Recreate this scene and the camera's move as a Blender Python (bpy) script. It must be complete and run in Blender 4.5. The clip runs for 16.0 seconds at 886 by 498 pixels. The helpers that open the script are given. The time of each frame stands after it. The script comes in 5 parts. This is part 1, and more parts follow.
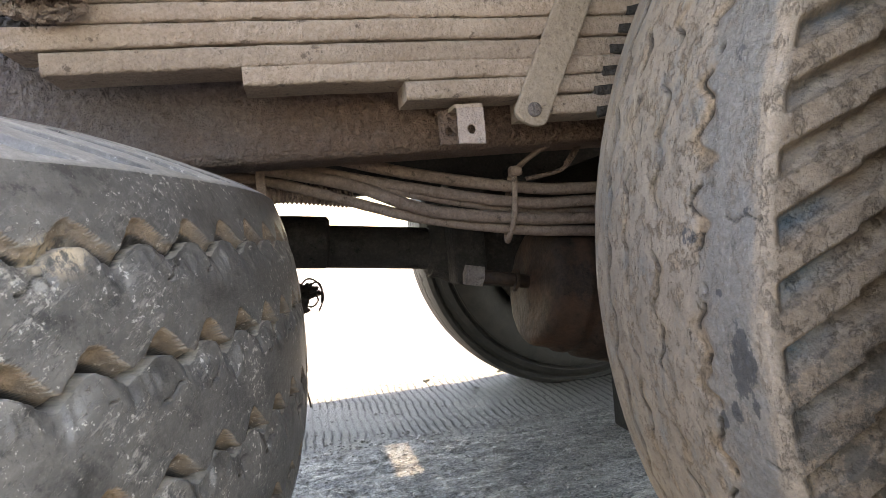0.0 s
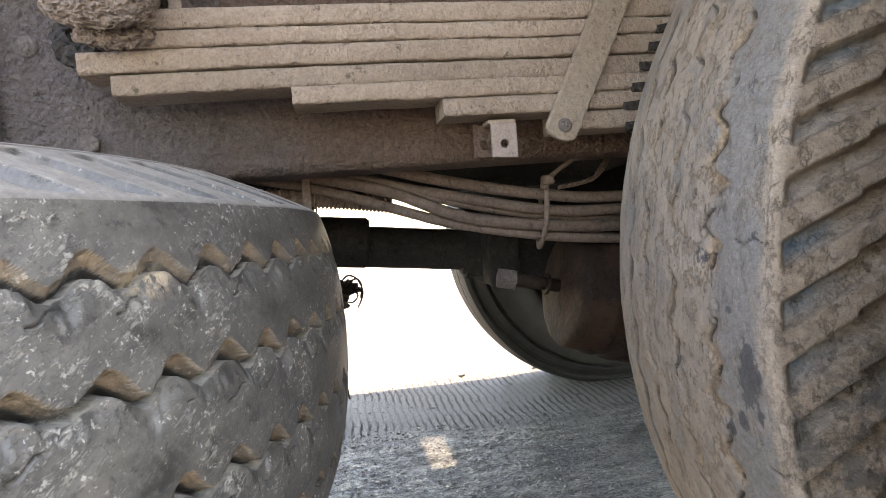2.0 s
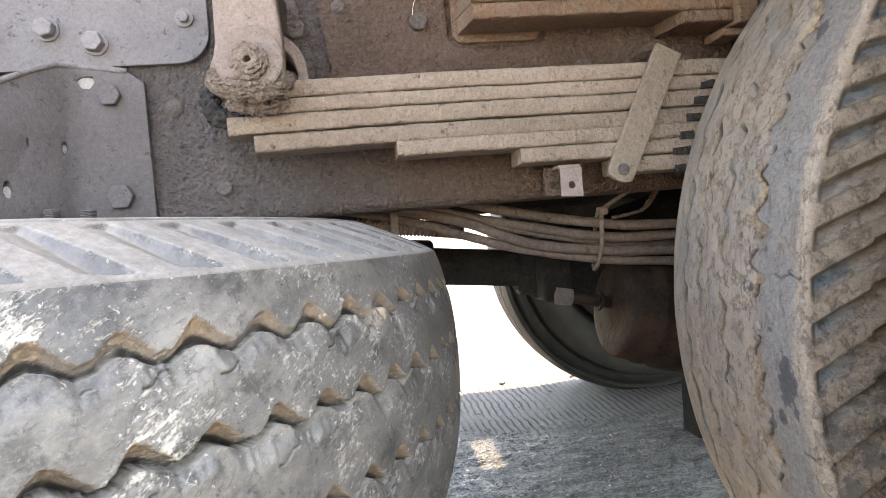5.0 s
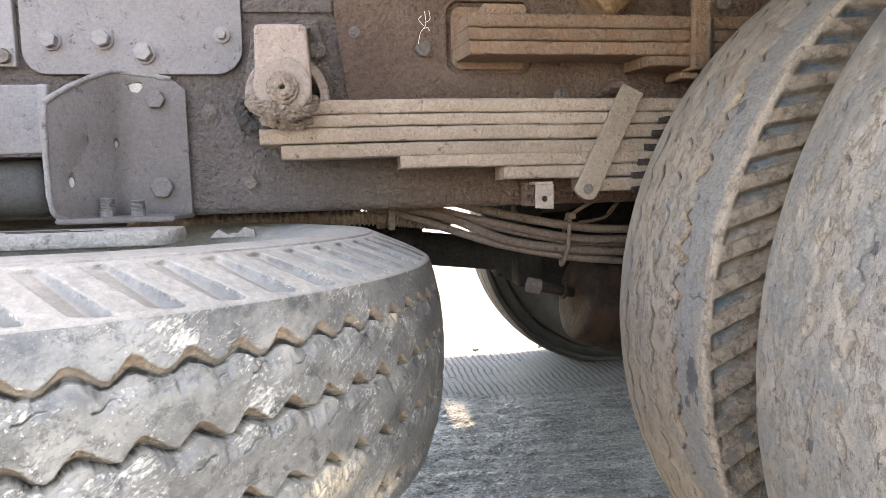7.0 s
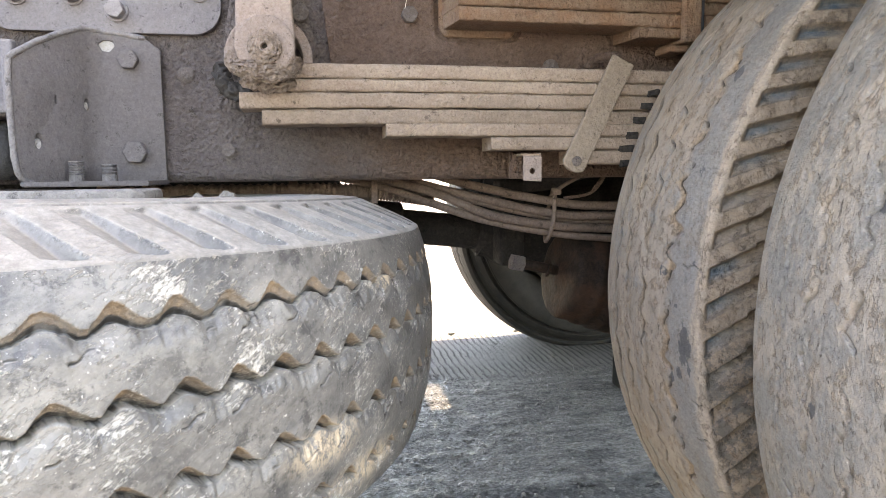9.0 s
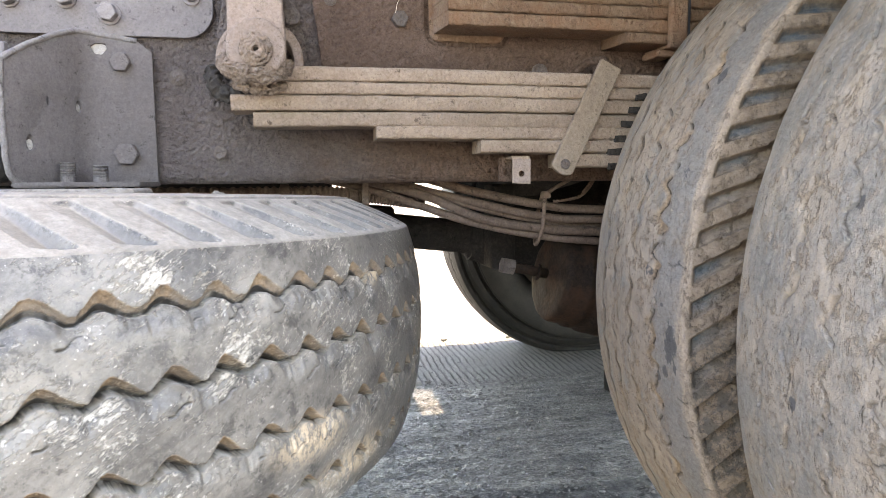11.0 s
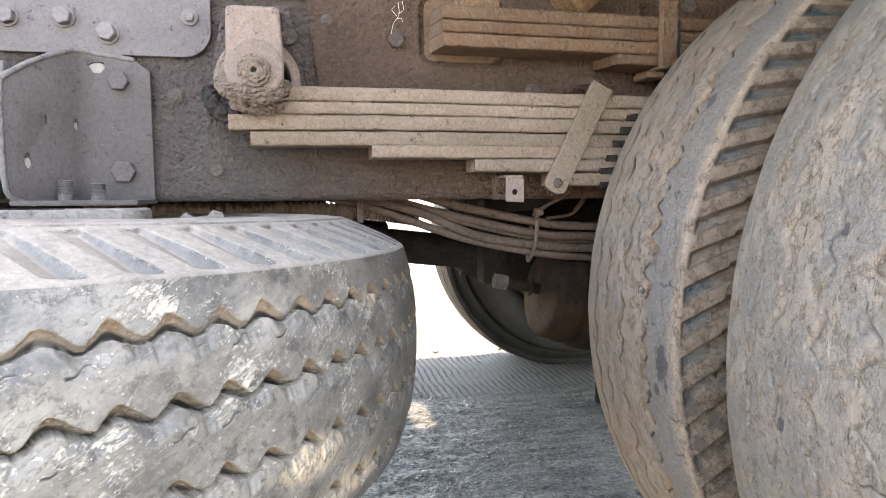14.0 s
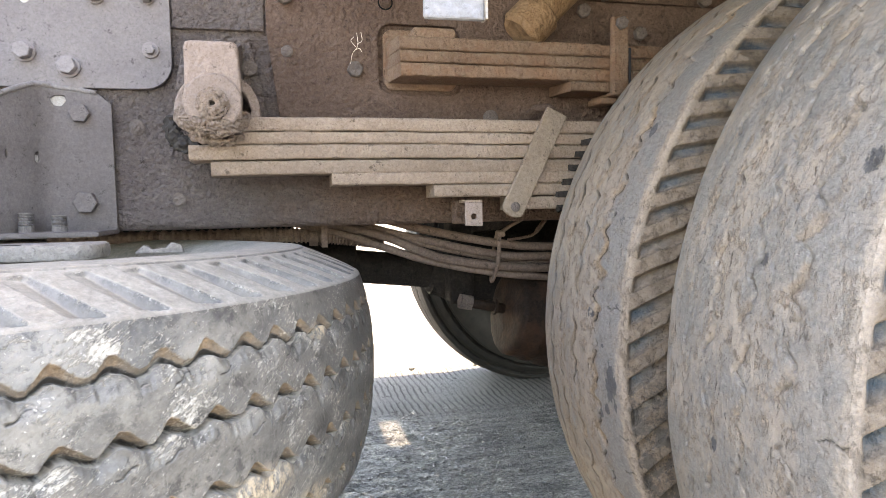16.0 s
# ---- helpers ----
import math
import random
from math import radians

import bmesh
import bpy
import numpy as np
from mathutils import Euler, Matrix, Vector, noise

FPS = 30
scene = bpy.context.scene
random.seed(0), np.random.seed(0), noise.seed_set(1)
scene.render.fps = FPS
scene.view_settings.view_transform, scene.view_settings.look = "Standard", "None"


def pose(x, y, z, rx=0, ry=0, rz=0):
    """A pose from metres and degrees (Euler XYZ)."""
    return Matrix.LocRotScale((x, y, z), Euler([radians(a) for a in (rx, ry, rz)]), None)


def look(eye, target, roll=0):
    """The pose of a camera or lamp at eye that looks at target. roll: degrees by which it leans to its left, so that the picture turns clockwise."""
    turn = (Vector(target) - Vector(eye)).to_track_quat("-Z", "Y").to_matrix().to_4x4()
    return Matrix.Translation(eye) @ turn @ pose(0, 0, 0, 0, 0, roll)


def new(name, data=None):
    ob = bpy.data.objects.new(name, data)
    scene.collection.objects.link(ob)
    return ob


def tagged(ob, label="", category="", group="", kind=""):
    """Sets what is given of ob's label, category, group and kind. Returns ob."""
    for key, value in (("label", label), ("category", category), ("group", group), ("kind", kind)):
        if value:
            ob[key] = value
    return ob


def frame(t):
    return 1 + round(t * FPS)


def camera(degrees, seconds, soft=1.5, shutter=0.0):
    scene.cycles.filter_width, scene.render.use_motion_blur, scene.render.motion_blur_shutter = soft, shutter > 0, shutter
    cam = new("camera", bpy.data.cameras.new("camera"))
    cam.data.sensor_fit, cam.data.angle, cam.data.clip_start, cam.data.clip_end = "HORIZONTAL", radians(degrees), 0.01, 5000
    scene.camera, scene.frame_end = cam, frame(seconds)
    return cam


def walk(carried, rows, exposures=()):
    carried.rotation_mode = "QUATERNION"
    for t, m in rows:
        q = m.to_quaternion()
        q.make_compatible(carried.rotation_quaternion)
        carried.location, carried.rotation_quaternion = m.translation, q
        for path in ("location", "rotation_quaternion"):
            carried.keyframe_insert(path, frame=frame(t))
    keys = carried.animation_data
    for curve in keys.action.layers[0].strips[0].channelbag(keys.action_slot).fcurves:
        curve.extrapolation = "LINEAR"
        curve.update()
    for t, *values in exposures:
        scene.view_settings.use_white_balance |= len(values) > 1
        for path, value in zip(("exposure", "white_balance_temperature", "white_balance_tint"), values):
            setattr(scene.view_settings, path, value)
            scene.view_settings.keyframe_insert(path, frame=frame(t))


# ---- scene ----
cam = camera(67.9, 16.0, 0.8)
PATH = [
    (0, (-0.17, -0.671, 0.532), (0.257, 1.281, 0.444), -5.2),
    (0.5, (-0.171, -0.679, 0.531), (0.207, 1.281, 0.42), -5.4),
    (1, (-0.168, -0.695, 0.542), (0.196, 1.269, 0.439), -4.5),
    (1.5, (-0.166, -0.712, 0.55), (0.212, 1.249, 0.441), -3.6),
    (2, (-0.171, -0.709, 0.547), (0.139, 1.265, 0.449), -4.5),
    (2.5, (-0.153, -0.707, 0.556), (0.017, 1.282, 0.437), -3.6),
    (3, (-0.111, -0.715, 0.579), (0.003, 1.277, 0.453), -1.5),
    (3.5, (-0.106, -0.712, 0.59), (-0.067, 1.286, 0.522), -2.4),
    (4, (-0.122, -0.728, 0.581), (0.038, 1.265, 0.52), -4.5),
    (4.5, (-0.18, -0.768, 0.576), (0.062, 1.215, 0.491), -4.7),
    (5, (-0.25, -0.819, 0.578), (-0.008, 1.165, 0.511), -4.8),
    (5.2, (-0.259, -0.84, 0.589), (0.033, 1.137, 0.531), -4.4),
    (7.3, (-0.29, -0.965, 0.639), (-0.007, 1.005, 0.438), -1.1),
    (7.5, (-0.304, -0.95, 0.64), (-0.051, 1.025, 0.457), -1.7),
    (8, (-0.296, -0.942, 0.627), (0.032, 1.022, 0.434), -1.7),
    (8.5, (-0.291, -0.943, 0.622), (0.079, 1.011, 0.409), -1.1),
    (9, (-0.295, -0.939, 0.612), (0.083, 1.011, 0.385), -0.6),
    (9.5, (-0.291, -0.943, 0.606), (0.117, 1.003, 0.389), -0.2),
    (12, (-0.291, -0.95, 0.603), (0.085, 1.007, 0.439), -0.9),
    (12.5, (-0.292, -0.952, 0.605), (-0.032, 1.029, 0.502), 1.0),
    (13, (-0.306, -0.927, 0.602), (-0.197, 1.051, 0.322), 2.8),
    (13.5, (-0.303, -0.933, 0.608), (-0.028, 1.038, 0.411), -0.1),
    (14, (-0.298, -0.956, 0.615), (0.127, 0.99, 0.443), -0.3),
    (14.5, (-0.282, -0.978, 0.623), (0.184, 0.96, 0.458), -0.5),
    (15, (-0.279, -0.978, 0.637), (0.19, 0.965, 0.57), 0.0),
    (15.5, (-0.274, -0.981, 0.634), (0.219, 0.954, 0.524), -0.7),
    (16, (-0.273, -0.981, 0.632), (0.207, 0.956, 0.498), -1.1),
]
walk(cam, [(t, look(eye, target, roll)) for t, eye, target, roll in PATH], [(0, 3.42, 8900, 17), (4, 3.44, 8900, 17), (5, 3.62, 8900, 17), (16, 3.64, 8900, 17)])

# exposure and daylight
W = bpy.data.worlds.new("daylight")
scene.world = W
W.use_nodes = True
nt = W.node_tree
bg = nt.nodes["Background"]
sky = nt.nodes.new("ShaderNodeTexSky")
sky.sky_type = "NISHITA"
sky.sun_disc = False
sky.sun_elevation = radians(75)
sky.sun_rotation = radians(15)
nt.links.new(sky.outputs[0], bg.inputs[0])
bg.inputs[1].default_value = 0.15
sun_data = bpy.data.lights.new("sun", "SUN")
sun_data.energy = 4.0
sun_data.angle = radians(0.6)
sun_data.color = (1.0, 0.95, 0.87)
sun = new("sun", sun_data)
SUN_TO = Vector((math.sin(radians(15)) * math.cos(radians(75)), math.cos(radians(15)) * math.cos(radians(75)), math.sin(radians(75))))
sun.matrix_world = look(SUN_TO * 20, (0, 0, 0))


# ---- materials ----
class Nodes:
    """A short way to write a node material."""

    def __init__(self, name):
        self.mat = bpy.data.materials.new(name)
        self.mat.use_nodes = True
        self.t = self.mat.node_tree
        self.bsdf = self.t.nodes["Principled BSDF"]
        self.co = self.t.nodes.new("ShaderNodeTexCoord").outputs["Object"]

    def put(self, socket, value):
        if isinstance(value, bpy.types.NodeSocket):
            self.t.links.new(value, socket)
        else:
            socket.default_value = value

    def noise(self, scale, detail=4.0, rough=0.6, stretch=None, distort=0.0):
        n = self.t.nodes.new("ShaderNodeTexNoise")
        co = self.co
        if stretch:
            m = self.t.nodes.new("ShaderNodeMapping")
            self.t.links.new(co, m.inputs[0])
            m.inputs["Scale"].default_value = stretch
            co = m.outputs[0]
        self.t.links.new(co, n.inputs["Vector"])
        n.inputs["Scale"].default_value, n.inputs["Detail"].default_value = scale, detail
        n.inputs["Roughness"].default_value, n.inputs["Distortion"].default_value = rough, distort
        return n.outputs["Fac"]

    def voronoi(self, scale, feature="F1"):
        n = self.t.nodes.new("ShaderNodeTexVoronoi")
        n.feature = feature
        self.t.links.new(self.co, n.inputs["Vector"])
        n.inputs["Scale"].default_value = scale
        return n.outputs["Distance"]

    def ramp(self, fac, stops):
        n = self.t.nodes.new("ShaderNodeValToRGB")
        self.put(n.inputs[0], fac)
        e = n.color_ramp.elements
        while len(e) < len(stops):
            e.new(0.5)
        for el, (p, c) in zip(e, stops):
            el.position = p
            el.color = (c, c, c, 1) if isinstance(c, (int, float)) else (*c, 1)
        return n.outputs[0]

    def mix(self, fac, a, b, blend="MIX"):
        n = self.t.nodes.new("ShaderNodeMix")
        n.data_type, n.blend_type = "RGBA", blend
        self.put(n.inputs["Factor"], fac)
        for s, v in ((n.inputs[6], a), (n.inputs[7], b)):
            self.put(s, (*v, 1) if isinstance(v, tuple) and len(v) == 3 else v)
        return n.outputs[2]

    def math(self, op, a, b=0.0, clamp=False):
        n = self.t.nodes.new("ShaderNodeMath")
        n.operation, n.use_clamp = op, clamp
        self.put(n.inputs[0], a)
        self.put(n.inputs[1], b)
        return n.outputs[0]

    def attr(self, name):
        n = self.t.nodes.new("ShaderNodeAttribute")
        n.attribute_name = name
        return n.outputs["Fac"]

    def random(self):
        return self.t.nodes.new("ShaderNodeObjectInfo").outputs["Random"]

    def up(self):
        g = self.t.nodes.new("ShaderNodeNewGeometry")
        s = self.t.nodes.new("ShaderNodeSeparateXYZ")
        self.t.links.new(g.outputs["Normal"], s.inputs[0])
        return s.outputs[2]

    def done(self, colour, rough=0.8, metal=0.0, bump=None, strength=0.3, distance=0.002, spec=0.3):
        if isinstance(colour, tuple):
            colour = (*colour, 1)
        self.put(self.bsdf.inputs["Base Color"], colour)
        self.put(self.bsdf.inputs["Roughness"], rough)
        self.put(self.bsdf.inputs["Metallic"], metal)
        self.bsdf.inputs["Specular IOR Level"].default_value = spec
        if bump is not None:
            b = self.t.nodes.new("ShaderNodeBump")
            b.inputs["Strength"].default_value, b.inputs["Distance"].default_value = strength, distance
            self.put(b.inputs["Height"], bump)
            self.t.links.new(b.outputs[0], self.bsdf.inputs["Normal"])
        return self.mat


def on_surface(name):
    """A node material laid out in metres round and across a tyre."""
    n = Nodes(name)
    a = n.t.nodes.new("ShaderNodeAttribute")
    a.attribute_name = "surf"
    n.co = a.outputs["Vector"]
    s = n.t.nodes.new("ShaderNodeSeparateXYZ")
    n.t.links.new(n.co, s.inputs[0])
    return n, n.math("ADD", s.outputs[1], 0.5)


def spread(n, fac, low, high, top=1.0):
    """0 below low, top above high."""
    return n.ramp(fac, [(low, 0.0), (high, top)])


def spare_rubber():
    """Smooth grey rubber under scuffed chalky flakes, dried clay in the grooves."""
    n, across = on_surface("tyre_rubber_grey")
    flat_co = n.co
    big, mid, fine = n.noise(7, 4, 0.6), n.noise(30, 5, 0.65), n.noise(600, 3, 0.65)
    grain = n.noise(240, 4, 0.7)
    turn = n.t.nodes.new("ShaderNodeMapping")
    n.t.links.new(flat_co, turn.inputs[0])
    turn.inputs["Rotation"].default_value = (0, 0, radians(-32))
    n.co = turn.outputs[0]
    streak = n.noise(190, 9, 0.88, stretch=(0.5, 1.45, 1), distort=0.15)
    smear = n.noise(24, 6, 0.7, stretch=(0.6, 1.3, 1))
    n.co = flat_co
    # scuffed most on the side that points outwards; mask for the other side
    run = n.t.nodes.new("ShaderNodeSeparateXYZ")
    n.t.links.new(flat_co, run.inputs[0])
    shaded_unscuffed = n.ramp(n.math("ADD", n.math("ADD", run.outputs[0], 0.5), n.math("MULTIPLY", n.math("SUBTRACT", big, 0.5), 0.5)), [(0.17, 0.0), (0.34, 1.0)])
    cluster = n.math("SUBTRACT", n.noise(15, 4, 0.65), 0.5)
    col = n.mix(spread(n, n.math("ADD", n.math("MULTIPLY", big, 0.55), n.math("MULTIPLY", mid, 0.45)), 0.40, 0.60), (0.062, 0.060, 0.058), (0.138, 0.133, 0.126))
    col = n.mix(n.math("MULTIPLY", spread(n, smear, 0.42, 0.66, 0.75), n.math("SUBTRACT", 1.0, n.math("MULTIPLY", shaded_unscuffed, 0.9))), col, (0.275, 0.262, 0.240))
    # inner side darkened in colour for the weaker light it gets
    col = n.mix(n.math("MULTIPLY", shaded_unscuffed, 0.55), col, n.mix(mid, (0.036, 0.037, 0.040), (0.100, 0.098, 0.096)))
    col = n.mix(spread(n, grain, 0.50, 0.72, 0.30), col, (0.28, 0.27, 0.255))
    col = n.mix(n.ramp(n.noise(58, 6, 0.8), [(0.38, 0.8), (0.47, 0.0)]), col, (0.040, 0.039, 0.038))
    lift = n.math("ADD", streak, n.math("MULTIPLY", cluster, 0.62))
    # upward faces paler: settled dust, with sky brightness put into the colour too
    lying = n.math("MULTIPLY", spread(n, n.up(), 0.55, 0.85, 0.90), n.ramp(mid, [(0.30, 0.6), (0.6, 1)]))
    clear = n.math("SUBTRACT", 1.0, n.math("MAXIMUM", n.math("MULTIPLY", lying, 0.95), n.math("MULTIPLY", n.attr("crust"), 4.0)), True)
    flake = n.math("MULTIPLY", spread(n, lift, 0.566, 0.590, 0.90), n.math("MULTIPLY", clear, n.math("SUBTRACT", 1.0, n.math("MULTIPLY", shaded_unscuffed, 0.93))))
    col = n.mix(flake, col, n.mix(fine, (0.31, 0.298, 0.272), (0.56, 0.536, 0.492)))
    chip = spread(n, n.math("ADD", n.noise(300, 4, 0.75), n.math("MULTIPLY", cluster, 0.5)), 0.618, 0.655, 0.60)
    col = n.mix(n.math("MULTIPLY", chip, clear), col, (0.66, 0.64, 0.60))
    col = n.mix(n.ramp(n.noise(330, 5, 0.8), [(0.34, 0.55), (0.41, 0.0)]), col, (0.034, 0.034, 0.036))
    clay = n.math("MULTIPLY", n.attr("stain"), n.ramp(n.noise(130, 7, 0.85, stretch=(1.3, 0.7, 1)), [(0.44, 0.0), (0.53, 0.95)]), True)
    col = n.mix(clay, col, n.mix(n.noise(200, 4, 0.7), (0.34, 0.255, 0.17), (0.64, 0.54, 0.41)))
    # pale tone of the tyre's top: dust plus painted sky light
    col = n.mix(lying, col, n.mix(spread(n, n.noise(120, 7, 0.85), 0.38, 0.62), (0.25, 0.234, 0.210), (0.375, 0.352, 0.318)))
    # here crust marks the slots: shade of the recess put into colour
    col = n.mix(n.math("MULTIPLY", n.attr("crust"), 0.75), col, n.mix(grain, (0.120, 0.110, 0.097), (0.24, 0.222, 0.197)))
    mud = n.math("MULTIPLY", n.attr("mud"), n.ramp(n.noise(26, 4), [(0.30, 0.45), (0.48, 1)]), True)
    col = n.mix(mud, col, n.mix(spread(n, n.noise(150, 5, 0.8), 0.32, 0.68), (0.115, 0.079, 0.050), (0.305, 0.224, 0.152)))
    # groove bottoms and sipes near black: their shade put into the colour
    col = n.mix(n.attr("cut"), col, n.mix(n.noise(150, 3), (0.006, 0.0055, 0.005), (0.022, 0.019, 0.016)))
    col = n.mix(1.0, col, (1.04, 1.0, 0.955), "MULTIPLY")
    height = n.math("ADD", n.math("MULTIPLY", grain, 0.22), n.math("MULTIPLY", flake, 0.20))
    height = n.math("ADD", height, n.math("ADD", n.math("MULTIPLY", n.noise(75, 4, 0.6), 0.32), n.math("MULTIPLY", mud, n.math("MULTIPLY", fine, 0.5))))
    gloss = n.mix(n.math("MAXIMUM", flake, n.math("MAXIMUM", mud, lying)), n.ramp(mid, [(0.35, 0.34), (0.65, 0.50)]), (0.85, 0.85, 0.85))
    return n.done(col, gloss, 0, height, 0.85, 0.0030, 0.55)


def wheel_rubber(name, tan, grey, cover, bare):
    """Tread worn bald: tan road dust in long streaks over grey rubber, a bare band by the outer edge, brown bars on the shoulder.
    cover: how much of the tread the dust hides; bare: how clear the bare band is."""
    n, across = on_surface(name)
    mid, grain, fine = n.noise(30, 5, 0.65), n.noise(230, 4, 0.72), n.noise(560, 3, 0.65)
    ragged = n.math("ADD", across, n.math("MULTIPLY", n.math("SUBTRACT", n.noise(24, 6, 0.72, stretch=(0.6, 1.3, 1)), 0.5), 0.040))
    tone = n.noise(34, 6, 0.72, stretch=(0.7, 1.2, 1))
    rub = n.mix(spread(n, grain, 0.36, 0.66), tuple(0.72 * c for c in grey), tuple(1.22 * c for c in grey))
    rub = n.mix(spread(n, n.noise(300, 4, 0.8), 0.60, 0.68, 0.6), rub, tuple(min(1.0, 1.9 * c) for c in grey))
    dust = n.mix(spread(n, tone, 0.36, 0.64), tuple(0.74 * c for c in tan), tuple(1.16 * c for c in tan))
    hidden = spread(n, n.noise(22, 7, 0.75, stretch=(0.7, 1.25, 1)), 0.56 - 0.30 * cover, 0.70 - 0.30 * cover, 0.92)
    band = n.math("MULTIPLY", n.ramp(ragged, [(0.548, 0), (0.562, bare), (0.594, bare), (0.600, 0)]), n.ramp(mid, [(0.30, 0.55), (0.5, 1)]))
    hidden = n.math("MULTIPLY", hidden, n.math("SUBTRACT", 1.0, band), True)
    col = n.mix(hidden, rub, dust)
    # clay caked on in crumbs, along the worn grooves above all
    caked = n.math("MULTIPLY", n.ramp(n.noise(62, 7, 0.8, stretch=(0.8, 1.15, 1)), [(0.535, 0), (0.575, 0.9)]), n.math("ADD", n.math("MULTIPLY", hidden, 0.75), 0.15), True)
    col = n.mix(caked, col, n.mix(spread(n, n.noise(240, 4, 0.8), 0.36, 0.62), tuple(c * k for c, k in zip(tan, (0.62, 0.54, 0.48))), tuple(c * k for c, k in zip(tan, (1.28, 1.20, 1.10)))))
    pits = n.math("MULTIPLY", n.ramp(n.noise(105, 7, 0.84, stretch=(0.55, 1.4, 1)), [(0.60, 0), (0.63, 0.85)]), n.ramp(across, [(0.545, 1), (0.575, 0.35)]))
    col = n.mix(pits, col, n.mix(fine, (0.040, 0.034, 0.028), (0.11, 0.090, 0.072)))
    col = n.mix(spread(n, n.noise(420, 4, 0.75), 0.64, 0.70, 0.55), col, (0.60, 0.54, 0.46))
    # torn rim of the tread
    edge = n.math("MULTIPLY", n.ramp(ragged, [(0.592, 0), (0.598, 0.9), (0.606, 0.9), (0.612, 0)]), n.ramp(n.noise(60, 4, 0.7), [(0.30, 0.35), (0.5, 1)]))
    col = n.mix(edge, col, n.mix(spread(n, grain, 0.35, 0.65), tuple(0.85 * c for c in tan), tuple(min(1.0, 1.30 * c) for c in tan)))
    # bars of the shoulder under clay
    bars = n.math("MULTIPLY", n.ramp(across, [(0.603, 0), (0.609, 0.92)]), n.ramp(n.noise(70, 6, 0.8), [(0.36, 0.6), (0.5, 1)]))
    col = n.mix(bars, col, n.mix(spread(n, n.noise(120, 6, 0.8), 0.34, 0.66), tuple(c * k for c, k in zip(tan, (0.34, 0.31, 0.28))), tuple(c * k for c, k in zip(tan, (0.76, 0.71, 0.65)))))
    mud = n.math("MULTIPLY", n.attr("mud"), n.ramp(n.noise(40, 5, 0.7), [(0.30, 0.45), (0.5, 1)]), True)
    col = n.mix(mud, col, n.mix(spread(n, n.noise(170, 5, 0.8), 0.34, 0.66), tuple(c * k for c, k in zip(tan, (0.56, 0.48, 0.40))), tuple(c * k for c, k in zip(tan, (1.22, 1.10, 0.94)))))
    paint = n.attr("paint")
    col = n.mix(paint, col, n.mix(spread(n, n.noise(60, 5, 0.75), 0.38, 0.62), (0.040, 0.066, 0.086), (0.125, 0.122, 0.116)))
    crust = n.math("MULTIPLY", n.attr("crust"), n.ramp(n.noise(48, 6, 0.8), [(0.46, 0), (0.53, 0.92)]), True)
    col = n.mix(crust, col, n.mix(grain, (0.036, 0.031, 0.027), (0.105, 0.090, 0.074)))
    blot = spread(n, n.math("ADD", n.attr("stain"), n.math("MULTIPLY", n.math("SUBTRACT", n.noise(60, 6, 0.78, stretch=(0.7, 1.3, 1)), 0.5), 3.2)), 0.62, 0.80, 0.90)
    col = n.mix(blot, col, n.mix(grain, (0.028, 0.029, 0.032), (0.075, 0.075, 0.078)))
    # inside of cuts, pits and cracks: shade painted as dark colour
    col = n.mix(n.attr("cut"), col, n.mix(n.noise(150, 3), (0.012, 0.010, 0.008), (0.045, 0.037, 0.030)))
    height = n.math("ADD", n.math("MULTIPLY", grain, 0.30), n.math("MULTIPLY", caked, 0.35))
    height = n.math("ADD", height, n.math("ADD", n.math("MULTIPLY", n.noise(95, 5, 0.7, stretch=(0.85, 1.1, 1)), 0.6), n.math("MULTIPLY", pits, -0.35)))
    gloss = n.mix(n.math("MAXIMUM", hidden, n.math("MAXIMUM", mud, bars)), (0.50, 0.50, 0.50), (0.85, 0.85, 0.85))
    return n.done(col, gloss, 0, height, 0.9, 0.0050, 0.4)


def dark_rubber():
    """The far tyre: black rubber under a thin grey film."""
    n, across = on_surface("tyre_rubber_dark")
    col = n.mix(spread(n, n.noise(18, 6, 0.7), 0.35, 0.65), (0.011, 0.0108, 0.0105), (0.024, 0.023, 0.022))
    return n.done(col, 0.62, 0, n.noise(120, 5, 0.7), 0.4, 0.003, 0.3)


